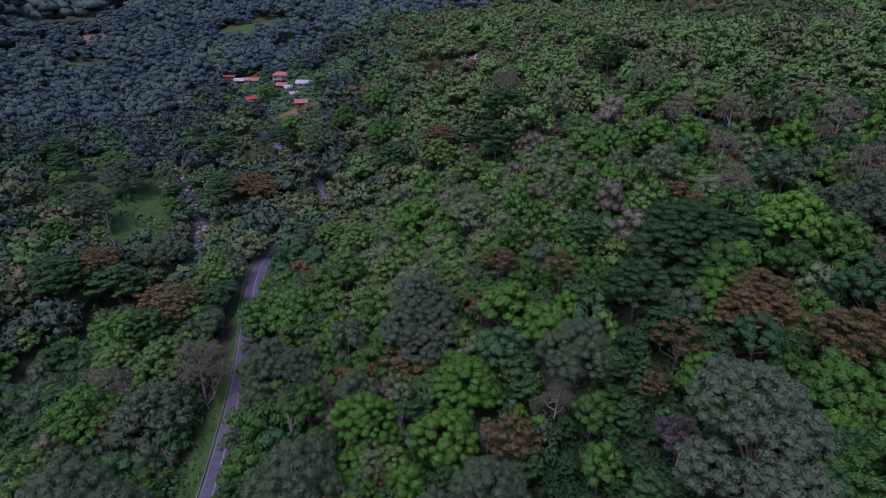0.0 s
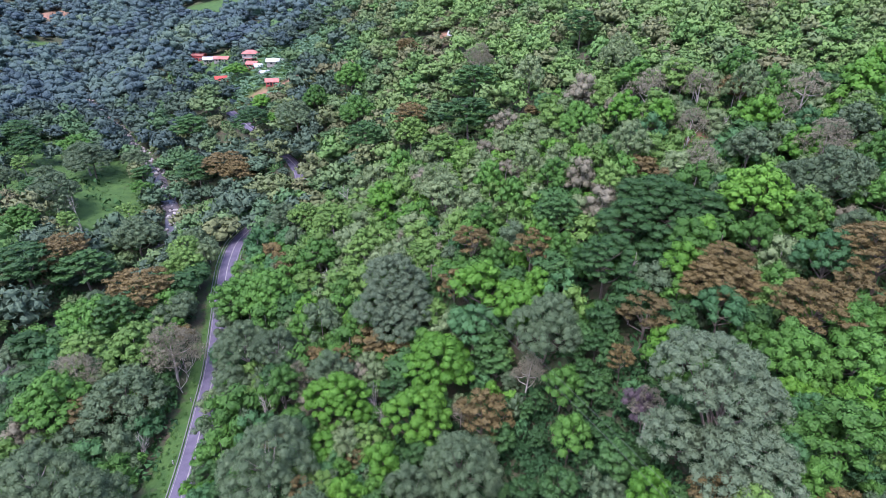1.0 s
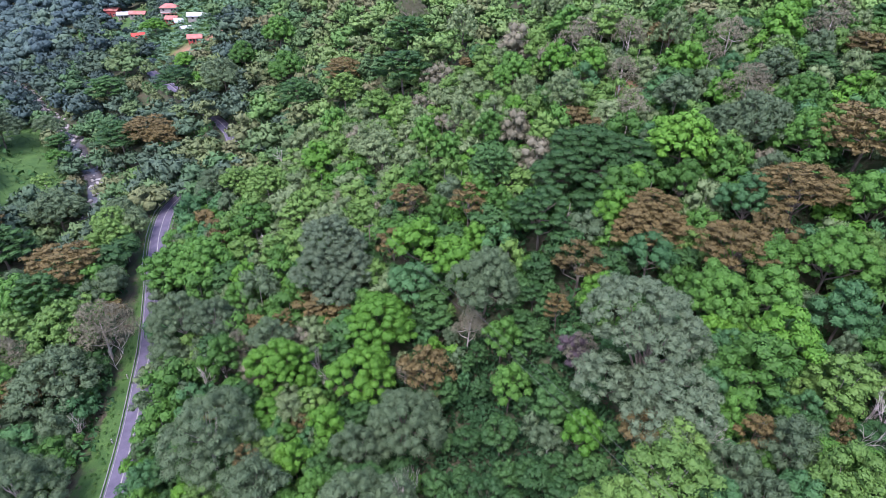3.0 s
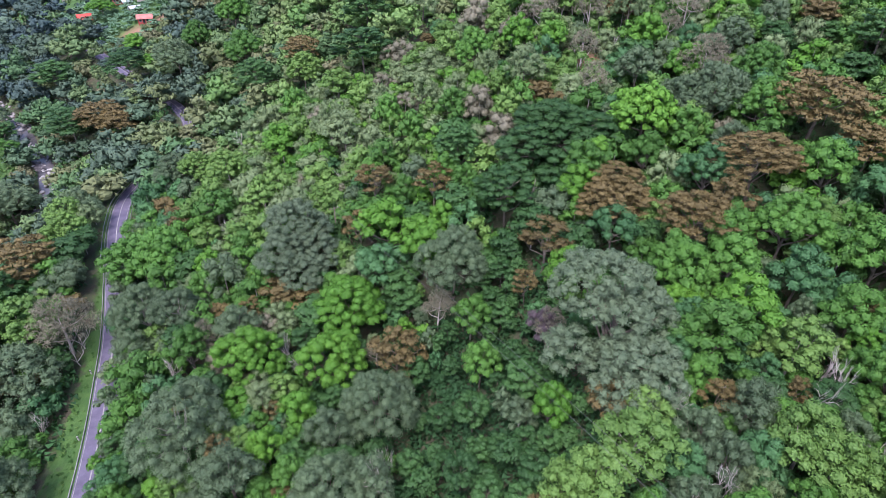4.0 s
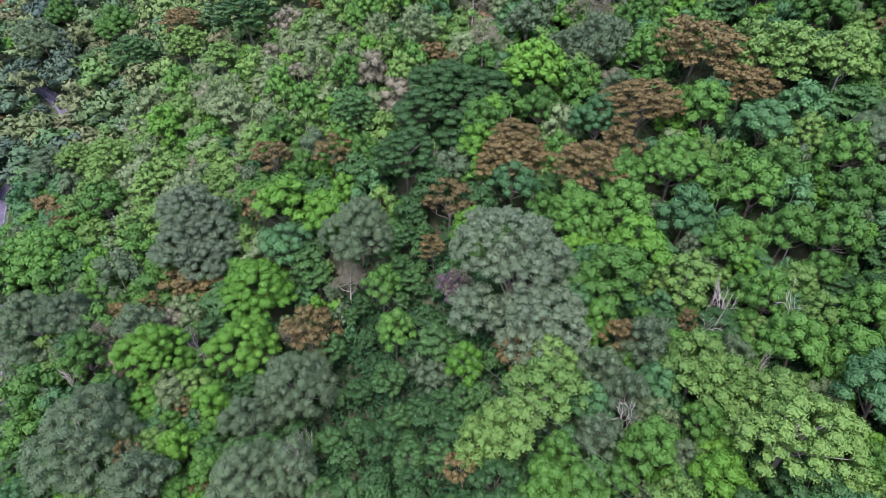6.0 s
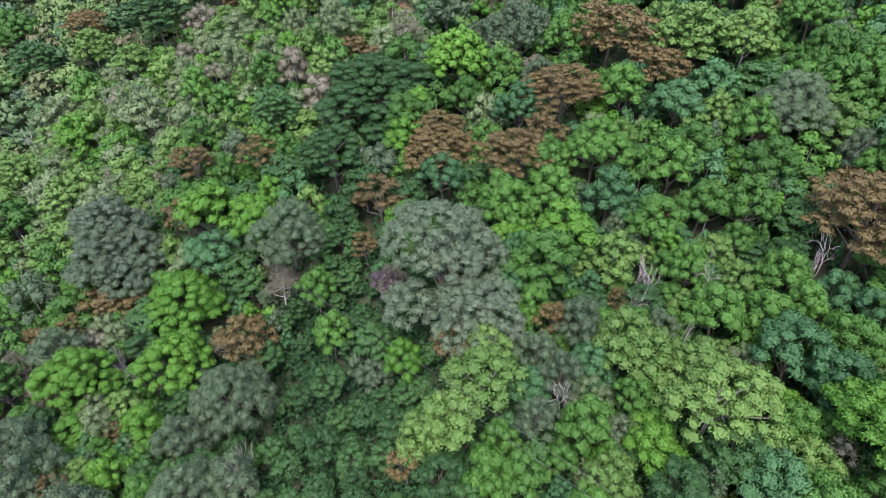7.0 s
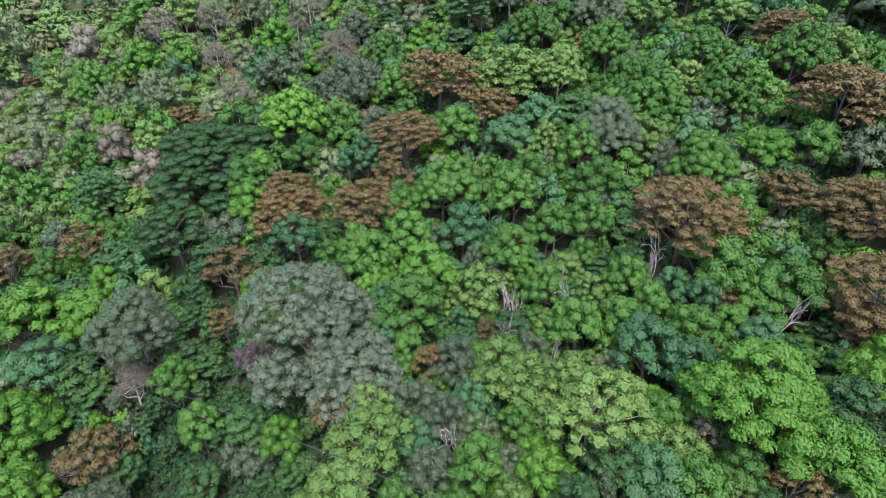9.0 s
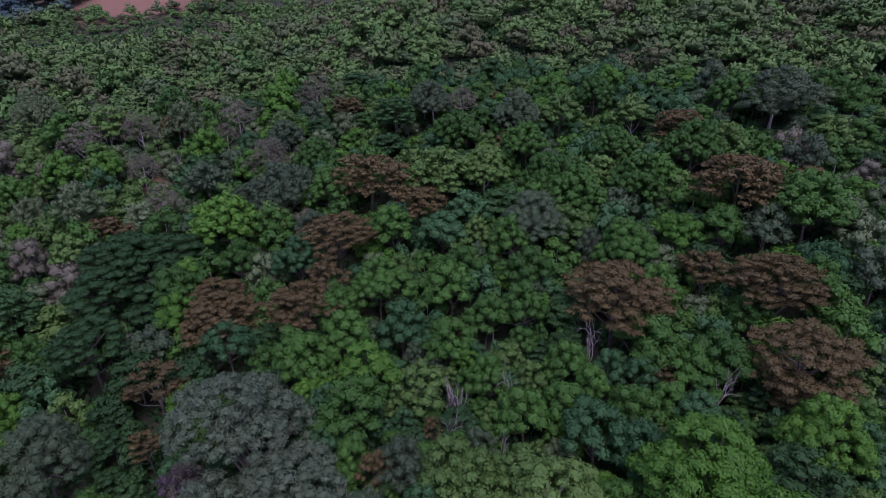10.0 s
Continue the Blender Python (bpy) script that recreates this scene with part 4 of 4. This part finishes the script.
def saplings():
    """Young trees and tall bushes that fill the gaps between the grown trees, joined kind by kind."""
    rng = np.random.default_rng(53)
    spots = forest_spots(24, 125, (1.0, 2.0), rng, 16000)
    zs = land(np.array([s[0] for s in spots]), np.array([s[1] for s in spots]))
    samples = {}
    for k, s in SHAPES.items():
        if k in ("pink", "orange"):
            continue
        fewer_clumps = s[:3] + (s[3] * 1.5,) + s[4:]
        samples[k] = [crown_data(fewer_clumps, np.random.default_rng(900 + 7 * i), 0.12, 2.5, 0.6) for i in range(3)]
    stands = {k: [] for k in SHAPES}
    for (x, y, r), z in zip(spots, zs):
        kind = kind_at(x, y, rng)
        if rng.uniform() < 0.9 * gully_at(x, y):
            continue
        if kind in ("dead", "brown"):
            kind = "green"
        data = samples[kind][int(rng.integers(0, 3))]
        stands[kind].append((data[:3], (x, y, z), rng.uniform(0, 6.28), (r / 4, r / 4, rng.uniform(0.4, 0.85)), rng.uniform()))
    for kind, items in stands.items():
        if items:
            joined("sapling_stand", items, LEAVES[kind], "young bushy growth filling gaps: " + LABELS[kind][1].split(" with ")[1], "saplings")


saplings()


LOW_GROWTH = [(-78, 298, 24, 20), (-92, 425, 50, 30), (-110, 330, 9, 8), (-128, 370, 16, 12), (-86, 260, 12, 14), (-46, 209, 8, 10), (-147, 402, 10, 10), (150, 300, 60, 50)]


def woods(low, high, gap, tries, samples, name, material, label):
    rng = np.random.default_rng(int(low))
    spots = forest_spots(low, high, gap, rng, tries)
    if low >= 400:
        spots = [s for s in spots if s[0] < 0.62 * s[1]]
    xs, ys = np.array([s[0] for s in spots]), np.array([s[1] for s in spots])
    zs = land(xs, ys)
    items = []
    for (x, y, r), z in zip(spots, zs):
        if low < 400:
            r *= 1 - 0.55 * float(patches(LOW_GROWTH, x, y))
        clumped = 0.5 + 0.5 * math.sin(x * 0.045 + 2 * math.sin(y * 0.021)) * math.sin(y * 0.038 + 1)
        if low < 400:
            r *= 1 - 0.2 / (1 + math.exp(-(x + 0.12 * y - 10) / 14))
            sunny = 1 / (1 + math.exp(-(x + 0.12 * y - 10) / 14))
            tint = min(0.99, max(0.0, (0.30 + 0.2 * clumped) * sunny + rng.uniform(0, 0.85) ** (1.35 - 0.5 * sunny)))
            # haze put into the tint: valley crowns slide to blue-grey with distance
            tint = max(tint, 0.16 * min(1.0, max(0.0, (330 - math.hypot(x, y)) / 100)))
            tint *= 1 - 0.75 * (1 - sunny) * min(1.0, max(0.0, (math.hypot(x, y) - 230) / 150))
        else:
            tint = min(0.97, max(0.0, clumped * 0.5 + rng.uniform(-0.1, 0.55)))
        s = r / 4
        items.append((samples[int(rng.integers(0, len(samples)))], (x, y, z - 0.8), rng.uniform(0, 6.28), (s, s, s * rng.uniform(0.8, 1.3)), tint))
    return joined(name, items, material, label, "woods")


def domes(size, seed, clump_size, cover=0.48, core=0.66):
    return [dome_data(size, np.random.default_rng(seed + k), clump_size, (3.0, 3.6, 2.5, 4.4, 2.6, 3.2)[k], cover, core) for k in range(6)]


woods(170, 400, (2.5, 6.2), 30000, domes(1.15, 100, 2.1) + domes(0.95, 120, 1.9), "hillside_woods", WOODS, "mixed green woods covering the valley slopes, tinted blue-grey for haze further off")
# both far belts wear leaf colours with the haze mixed in
woods(400, 850, (4.0, 7.0), 26000, domes(1.0, 200, 2.5, 0.20, 0.8), "distant_woods", HAZY_WOODS, "distant woods on the hills, their leaves tinted blue-green for haze")
woods(850, 2600, (11.0, 19.0), 7000, domes(1.1, 300, 2.8, 0.13, 0.88), "far_woods", HAZY_WOODS, "far woods on the mountains, their leaves tinted bluish-green for haze")


def undergrowth(low, high, tries, leaves, size, seed):
    rng = np.random.default_rng(seed)
    samples = []
    for k in range(5):
        d = rng.normal(0, 1, (leaves, 3))
        d /= np.linalg.norm(d, axis=1)[:, None]
        d[:, 2] = np.abs(d[:, 2])
        p = d * np.array([1.5, 1.5, 1.2]) * rng.uniform(0.6, 1.1, (leaves, 1))
        v, n = leaf_cards(p, d, size, 0.6, rng, 0.6)
        samples.append((v, n, np.arange(len(v)).reshape(-1, 3)))
    ang, dist = rng.uniform(radians(-12), radians(140), tries), np.sqrt(rng.uniform(low * low, high * high, tries))
    xs, ys = 6 + dist * np.cos(ang), dist * np.sin(ang)
    road, _ = near_road(xs, ys)
    left = xs < np.interp(ys, ROAD_LINE[:, 1], ROAD_LINE[:, 0])
    ok = (road > np.where(left & (ys < 190), 6.8, 4.0)) & (river_gap(xs, ys) > 3.6) & (patches(SOILS, xs, ys) < 0.3) & (patches(MEADOWS, xs, ys) < rng.uniform(0.2, 1.25, tries))
    zs = land(xs, ys)
    items = []
    for x, y, z, good in zip(xs, ys, zs, ok):
        if good:
            s = rng.uniform(0.6, 1.5) * (1.0 if high < 100 else 1.4 if high < 300 else 1.7)
            # Tint drops towards the gully bottom: the hollow's shade put into leaf colour.
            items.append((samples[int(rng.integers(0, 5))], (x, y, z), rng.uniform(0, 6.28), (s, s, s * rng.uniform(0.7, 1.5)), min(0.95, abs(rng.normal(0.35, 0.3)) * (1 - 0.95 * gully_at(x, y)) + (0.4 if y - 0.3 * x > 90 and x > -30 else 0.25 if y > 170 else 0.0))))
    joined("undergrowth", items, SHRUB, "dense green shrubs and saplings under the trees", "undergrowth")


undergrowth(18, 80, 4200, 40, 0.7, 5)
undergrowth(80, 240, 6500, 30, 0.75, 6)
undergrowth(240, 430, 5200, 20, 0.75, 8)


def crops():
    """Banana plants and bushes on the cleared slope round the houses."""
    rng = np.random.default_rng(77)
    samples = []
    for k in range(4):
        a = np.arange(9) * 2.4 + rng.uniform(0, 6)
        d = np.stack([np.cos(a), np.sin(a), rng.uniform(0.3, 1.1, 9)], 1)
        d /= np.linalg.norm(d, axis=1)[:, None]
        v, n = leaf_cards(d * 1.3 + np.array([0, 0, 1.4]), d * 0.4 + np.array([0, 0, 0.8]), 2.2, 0.4, rng, 0.25)
        samples.append((v, n, np.arange(len(v)).reshape(-1, 3)))
    xs, ys = rng.uniform(-145, -40, 2600), rng.uniform(285, 380, 2600)
    ok = (patches(MEADOWS[5:8], xs, ys) > rng.uniform(0.1, 0.9, 2600)) & (near_road(xs, ys)[0] > 4.5) & (patches(SOILS, xs, ys) < 0.4)
    zs = land(xs, ys)
    items = [(samples[int(rng.integers(0, 4))], (x, y, z), rng.uniform(0, 6.28), (s, s, s), rng.uniform()) for x, y, z, good, s in zip(xs, ys, zs, ok, rng.uniform(0.5, 1.15, 2600)) if good]
    joined("banana_plants", items, CROPS, "pale green banana plants and bushes on the cleared slope", "crops")


crops()


def meadow_grass():
    """Tufts on the open meadows and on the road's verge."""
    rng = np.random.default_rng(78)
    samples = []
    for k in range(4):
        d = rng.normal(0, 1, (12, 3))
        d[:, 2] = np.abs(d[:, 2]) + 0.8
        d /= np.linalg.norm(d, axis=1)[:, None]
        v, n = leaf_cards(d * 0.3, d, 0.4, 0.35, rng, 0.4)
        samples.append((v, n, np.arange(len(v)).reshape(-1, 3)))
    xs = np.concatenate([rng.uniform(-215, -90, 5000), rng.uniform(-64, -40, 2500)])
    ys = np.concatenate([rng.uniform(195, 300, 5000), rng.uniform(55, 180, 2500)])
    open_land = np.maximum(patches(MEADOWS[:4], xs, ys), verge(xs, ys) * (near_road(xs, ys)[0] > ROAD_HALF + 1.2))
    ok = (open_land > rng.uniform(0.2, 0.9, len(xs))) & (river_gap(xs, ys) > 4)
    zs = land(xs, ys)
    items = [(samples[int(rng.integers(0, 4))], (x, y, z), rng.uniform(0, 6.28), (s, s, s), rng.uniform(0.0, 1.0)) for x, y, z, good, s in zip(xs, ys, zs, ok, rng.uniform(0.5, 1.5, len(xs))) if good]
    joined("meadow_grass", items, GRASS, "tufts of rough green grass on the open meadow", "grass")


meadow_grass()


# ---- houses in the clearing ----
def house(x, y, turn, wide, deep, tall, roof, wall, rise=1.3, storeys=1, hipped=False):
    """A small house: walls with a gable, a roof of two thick slopes, a door and windows with frames. Its front looks along -y before turning."""
    root = new("house")
    z = float(land(np.array([x]), np.array([y]))[0])
    root.matrix_basis = pose(x, y, z - 0.3, 0, 0, turn)
    bm = bmesh.new()
    w, d = wide / 2, deep / 2
    low = [bm.verts.new(p) for p in ((-w, -d, -0.6), (w, -d, -0.6), (w, d, -0.6), (-w, d, -0.6))]
    top = [bm.verts.new(p) for p in ((-w, -d, tall), (w, -d, tall), (w, d, tall), (-w, d, tall))]
    ridge = [bm.verts.new((-w, 0, tall + rise)), bm.verts.new((w, 0, tall + rise))]
    for a in range(4):
        if a in (0, 2):
            bm.faces.new((low[a], low[(a + 1) % 4], top[(a + 1) % 4], top[a]))
    bm.faces.new((low[1], low[2], top[2], ridge[1], top[1]))
    bm.faces.new((low[3], low[0], top[0], ridge[0], top[3]))
    part("wall", bm, wall, root)
    over, thick = 0.55, 0.14
    for side in (-1, 1):
        bm = bmesh.new()
        inset = min(w * 0.6, d) if hipped else -over
        drop = rise * over / d
        pts = [(-w - over, side * (d + over), tall - drop), (w + over, side * (d + over), tall - drop), (w - inset, 0, tall + rise), (-w + inset, 0, tall + rise)]
        lo = [bm.verts.new((p[0], p[1], p[2] + 0.03)) for p in pts]
        hi = [bm.verts.new((p[0], p[1], p[2] + 0.03 + thick)) for p in pts]
        bm.faces.new(hi if side < 0 else hi[::-1])
        bm.faces.new(lo[::-1] if side < 0 else lo)
        for a in range(4):
            bm.faces.new((lo[a], lo[(a + 1) % 4], hi[(a + 1) % 4], hi[a]))
        bmesh.ops.recalc_face_normals(bm, faces=bm.faces)
        part("roof_slope", bm, roof, root)
        if hipped:
            bm = bmesh.new()
            pts = [(side * (w + over), -d - over, tall - drop), (side * (w + over), d + over, tall - drop), (side * (w - inset), 0, tall + rise)]
            lo = [bm.verts.new((p[0], p[1], p[2] + 0.03)) for p in pts]
            hi = [bm.verts.new((p[0], p[1], p[2] + 0.03 + thick)) for p in pts]
            bm.faces.new(hi), bm.faces.new(lo[::-1])
            for a in range(3):
                bm.faces.new((lo[a], lo[(a + 1) % 3], hi[(a + 1) % 3], hi[a]))
            bmesh.ops.recalc_face_normals(bm, faces=bm.faces)
            part("roof_hip", bm, roof, root)
    part("door", box(bmesh.new(), -w * 0.15, -d - 0.03, 1.3, 0.95, 0.08, 2.1, 0.02), DARK_OPENING, root, "dark wooden door")
    for floor in range(storeys):
        for k in (-0.62, 0.35, 0.72):
            frame_ob = part("window", box(bmesh.new(), k * w, -d - 0.02, 1.6 + 2.4 * floor, 1.25, 0.08, 1.15, 0.02), LINE, root, "white window frame")
            part("pane", box(bmesh.new(), k * w, -d - 0.05, 1.6 + 2.4 * floor, 1.0, 0.06, 0.9), DARK_OPENING, frame_ob)
    if storeys > 1:
        part("balcony", box(bmesh.new(), 0, -d - 0.7, 2.75, wide, 1.4, 0.18, 0.03), CONCRETE, root)
        part("porch_roof", box(bmesh.new(), w * 0.2, -d - 1.6, 2.45, wide * 0.9, 2.6, 0.14, 0.03), roof, root)
    return root


for spot, label in (
    ((-153, 417, -8, 8, 6, 4.2, PINK_TILE, RED_WALL), "red-walled house with a weathered pink-red roof"),
    ((-140, 396, 12, 6, 5, 2.9, WHITE_TIN, PALE_WALL), "small cream house with a pale zinc roof"),
    ((-128, 387, -4, 9, 4.5, 2.6, PINK_TILE, PALE_WALL), "long low house with a patched reddish roof"),
    ((-102, 362, 6, 9, 6.5, 5.2, PINK_TILE, PALE_WALL, 1.6, 2, True), "two-storey house with a pink-red hipped roof"),
    ((-97, 346, -10, 6, 5, 2.6, PINK_TILE, RED_WALL), "small outbuilding with a red roof"),
    ((-92, 339, 20, 4, 3, 2.2, WHITE_TIN, PALE_WALL), "small shed with a white metal roof"),
    ((-78, 331, 4, 13, 4.5, 2.6, WHITE_TIN, PALE_WALL), "long shed with a pale zinc roof"),
    ((-85, 324, 38, 5, 3.6, 2.2, WHITE_TIN, PALE_WALL), "grey-roofed shed standing askew on the slope"),
    ((-76, 303, 8, 6.2, 4.6, 2.5, PINK_TILE, RED_WALL), "red-walled cottage with white windows and pink roof"),
    ((-114, 338, 25, 6, 5.5, 2.2, RED_TIN, RED_WALL, 2.2), "cottage under a steep bright red tin roof"),
    ((-226, 596, 10, 12, 8, 3.0, WHITE_TIN, PALE_WALL), "distant white house with a pale roof"),
    ((-214, 590, -15, 9, 7, 3.0, WHITE_TIN, PALE_WALL), "distant white house with a pale roof"),
    ((-178, 588, 15, 12, 8, 3.0, WHITE_TIN, PALE_WALL), "distant white house with a pale roof"),
    ((16, 267, -20, 4, 2.4, 1.6, WHITE_TIN, PALE_WALL), "lone hillside shed with a pale roof"),
):
    tagged(house(*spot), label, "house", "hamlet houses")


# ---- guard rail round the bend, and marker posts ----
def beside_road(low, high, step, offset):
    """Places beside the road between two y, with the road's direction."""
    ahead = np.gradient(ROAD_LINE[:, :2], axis=0)
    ahead /= np.linalg.norm(ahead, axis=1)[:, None]
    out, gone = [], 0.0
    for k in range(1, len(ROAD_LINE)):
        gone += float(np.linalg.norm(ROAD_LINE[k, :2] - ROAD_LINE[k - 1, :2]))
        if low < ROAD_LINE[k, 1] < high and gone >= step:
            gone = 0.0
            out.append((ROAD_LINE[k, 0] + ahead[k, 1] * offset, ROAD_LINE[k, 1] - ahead[k, 0] * offset, ROAD_LINE[k, 2], ahead[k]))
    return out


def guard_rail(low, high, offset):
    spots = beside_road(low, high, 3.6, offset)
    root = tagged(new("guard_rail"), "galvanised steel guard rail along the outside of the bend", "guard rail")
    root.location = spots[0][:3]
    base = Vector(spots[0][:3])
    for x, y, z, way in spots:
        part("post", box(bmesh.new(), x - base.x, y - base.y, z - base.z + 0.3, 0.14, 0.14, 1.3, 0.02), CONCRETE, root)
    line = np.array([(x - base.x, y - base.y, z - base.z) for x, y, z, way in spots])
    v, f = ribbon(line, [0.10, 0.16, 0.12, 0.16, 0.10, 0.06, 0.06, 0.10], [0.50, 0.58, 0.67, 0.76, 0.84, 0.84, 0.50, 0.50])
    mesh_object("rail", v, f, STEEL, root)


guard_rail(132, 182, -ROAD_HALF - 1.1)
guard_rail(132, 170, ROAD_HALF + 0.9)


def marker_post(x, y, z):
    root = tagged(new("marker_post"), "short white concrete post on the road verge", "post", "road marker posts")
    root.location = (x, y, z)
    part("shaft", box(bmesh.new(), 0, 0, 0.45, 0.22, 0.22, 1.3, 0.03), CONCRETE, root)
    part("band", box(bmesh.new(), 0, 0, 0.85, 0.25, 0.25, 0.16, 0.02), DARK_OPENING, root, "dark painted band")


for x, y, z, way in beside_road(40, 128, 17.0, -ROAD_HALF - 1.0):
    marker_post(x, y, z)


# ---- power line over the gully ----
def power_pole(x, y, z, tall, turn):
    root = tagged(new("power_pole"), "weathered grey wooden power pole with a crossarm", "power pole", "power poles")
    root.matrix_basis = pose(x, y, z, 0, 0, turn)
    v, f = tube_rows([(0, 0, -1), (0, 0, tall * 0.5), (0, 0, tall)], [0.17, 0.14, 0.11], 8)
    mesh_object("pole", v, f, BARK, root, smooth=True)
    part("crossarm", box(bmesh.new(), 0, 0.14, tall - 0.5, 2.0, 0.12, 0.14, 0.02), BARK, root)
    for k in (-0.85, 0.85):
        v, f = tube_rows([(k, 0.14, tall - 0.43), (k, 0.14, tall - 0.3), (k, 0.14, tall - 0.2)], [0.03, 0.07, 0.04], 8)
        mesh_object("insulator", v, f, CONCRETE, root)


POLES = [(3.0, 103.0, 43.5), (41.5, -8.0, 55.0)]
for px, py, top in POLES:
    z = float(land(np.array([px]), np.array([py]))[0])
    power_pole(px, py, z, top - z, math.degrees(math.atan2(111.0, -38.5)) - 90)
for side in (-0.85, 0.85):
    line = []
    for k in range(33):
        u = k / 32
        line.append((POLES[0][0] + 38.5 * u + side * 0.945, POLES[0][1] - 111 * u + side * 0.328, POLES[0][2] - 0.2 + 11.5 * u + (2.6 if side < 0 else 2.2) * 4 * u * (1 - u)))
    v, f = tube_rows(line, [0.016] * 33, 5)
    tagged(mesh_object("power_cable", v, f, CABLE), "thin bare power cable strung above the trees", "cable", "power cables")


# ---- stones in the stream ----
def river_stones():
    rng = np.random.default_rng(11)
    verts, faces = [], []
    bm = bmesh.new()
    bmesh.ops.create_icosphere(bm, subdivisions=2, radius=1.0)
    ball = np.array([v.co for v in bm.verts])
    tri = [[v.index for v in f.verts] for f in bm.faces]
    bm.free()
    rows = [p for p in river3 if 90 < p[1] < 420]
    for _ in range(520):
        p = rows[int(rng.integers(0, len(rows)))]
        off = rng.normal(0, 2.4)
        s = rng.uniform(0.25, 1.0) * (1.5 if rng.uniform() < 0.1 else 1.0)
        shaped = ball * (1 + 0.18 * np.sin(ball[:, [1, 2, 0]] * rng.uniform(2, 4) + rng.uniform(0, 6))) * np.array([s, s * rng.uniform(0.6, 1), s * rng.uniform(0.4, 0.7)])
        a = rng.uniform(0, 6.28)
        c, n = math.cos(a), math.sin(a)
        shaped = shaped @ np.array([[c, n, 0], [-n, c, 0], [0, 0, 1]]) + (p[0] + off, p[1] + rng.uniform(-2, 2), p[2] + 0.05)
        faces += [[k + len(verts) for k in f] for f in tri]
        verts += shaped.tolist()
    tagged(mesh_object("river_stones", verts, faces, STONE, smooth=True), "pale grey boulders scattered along the stream bed", "stones", kind="stuff")


river_stones()
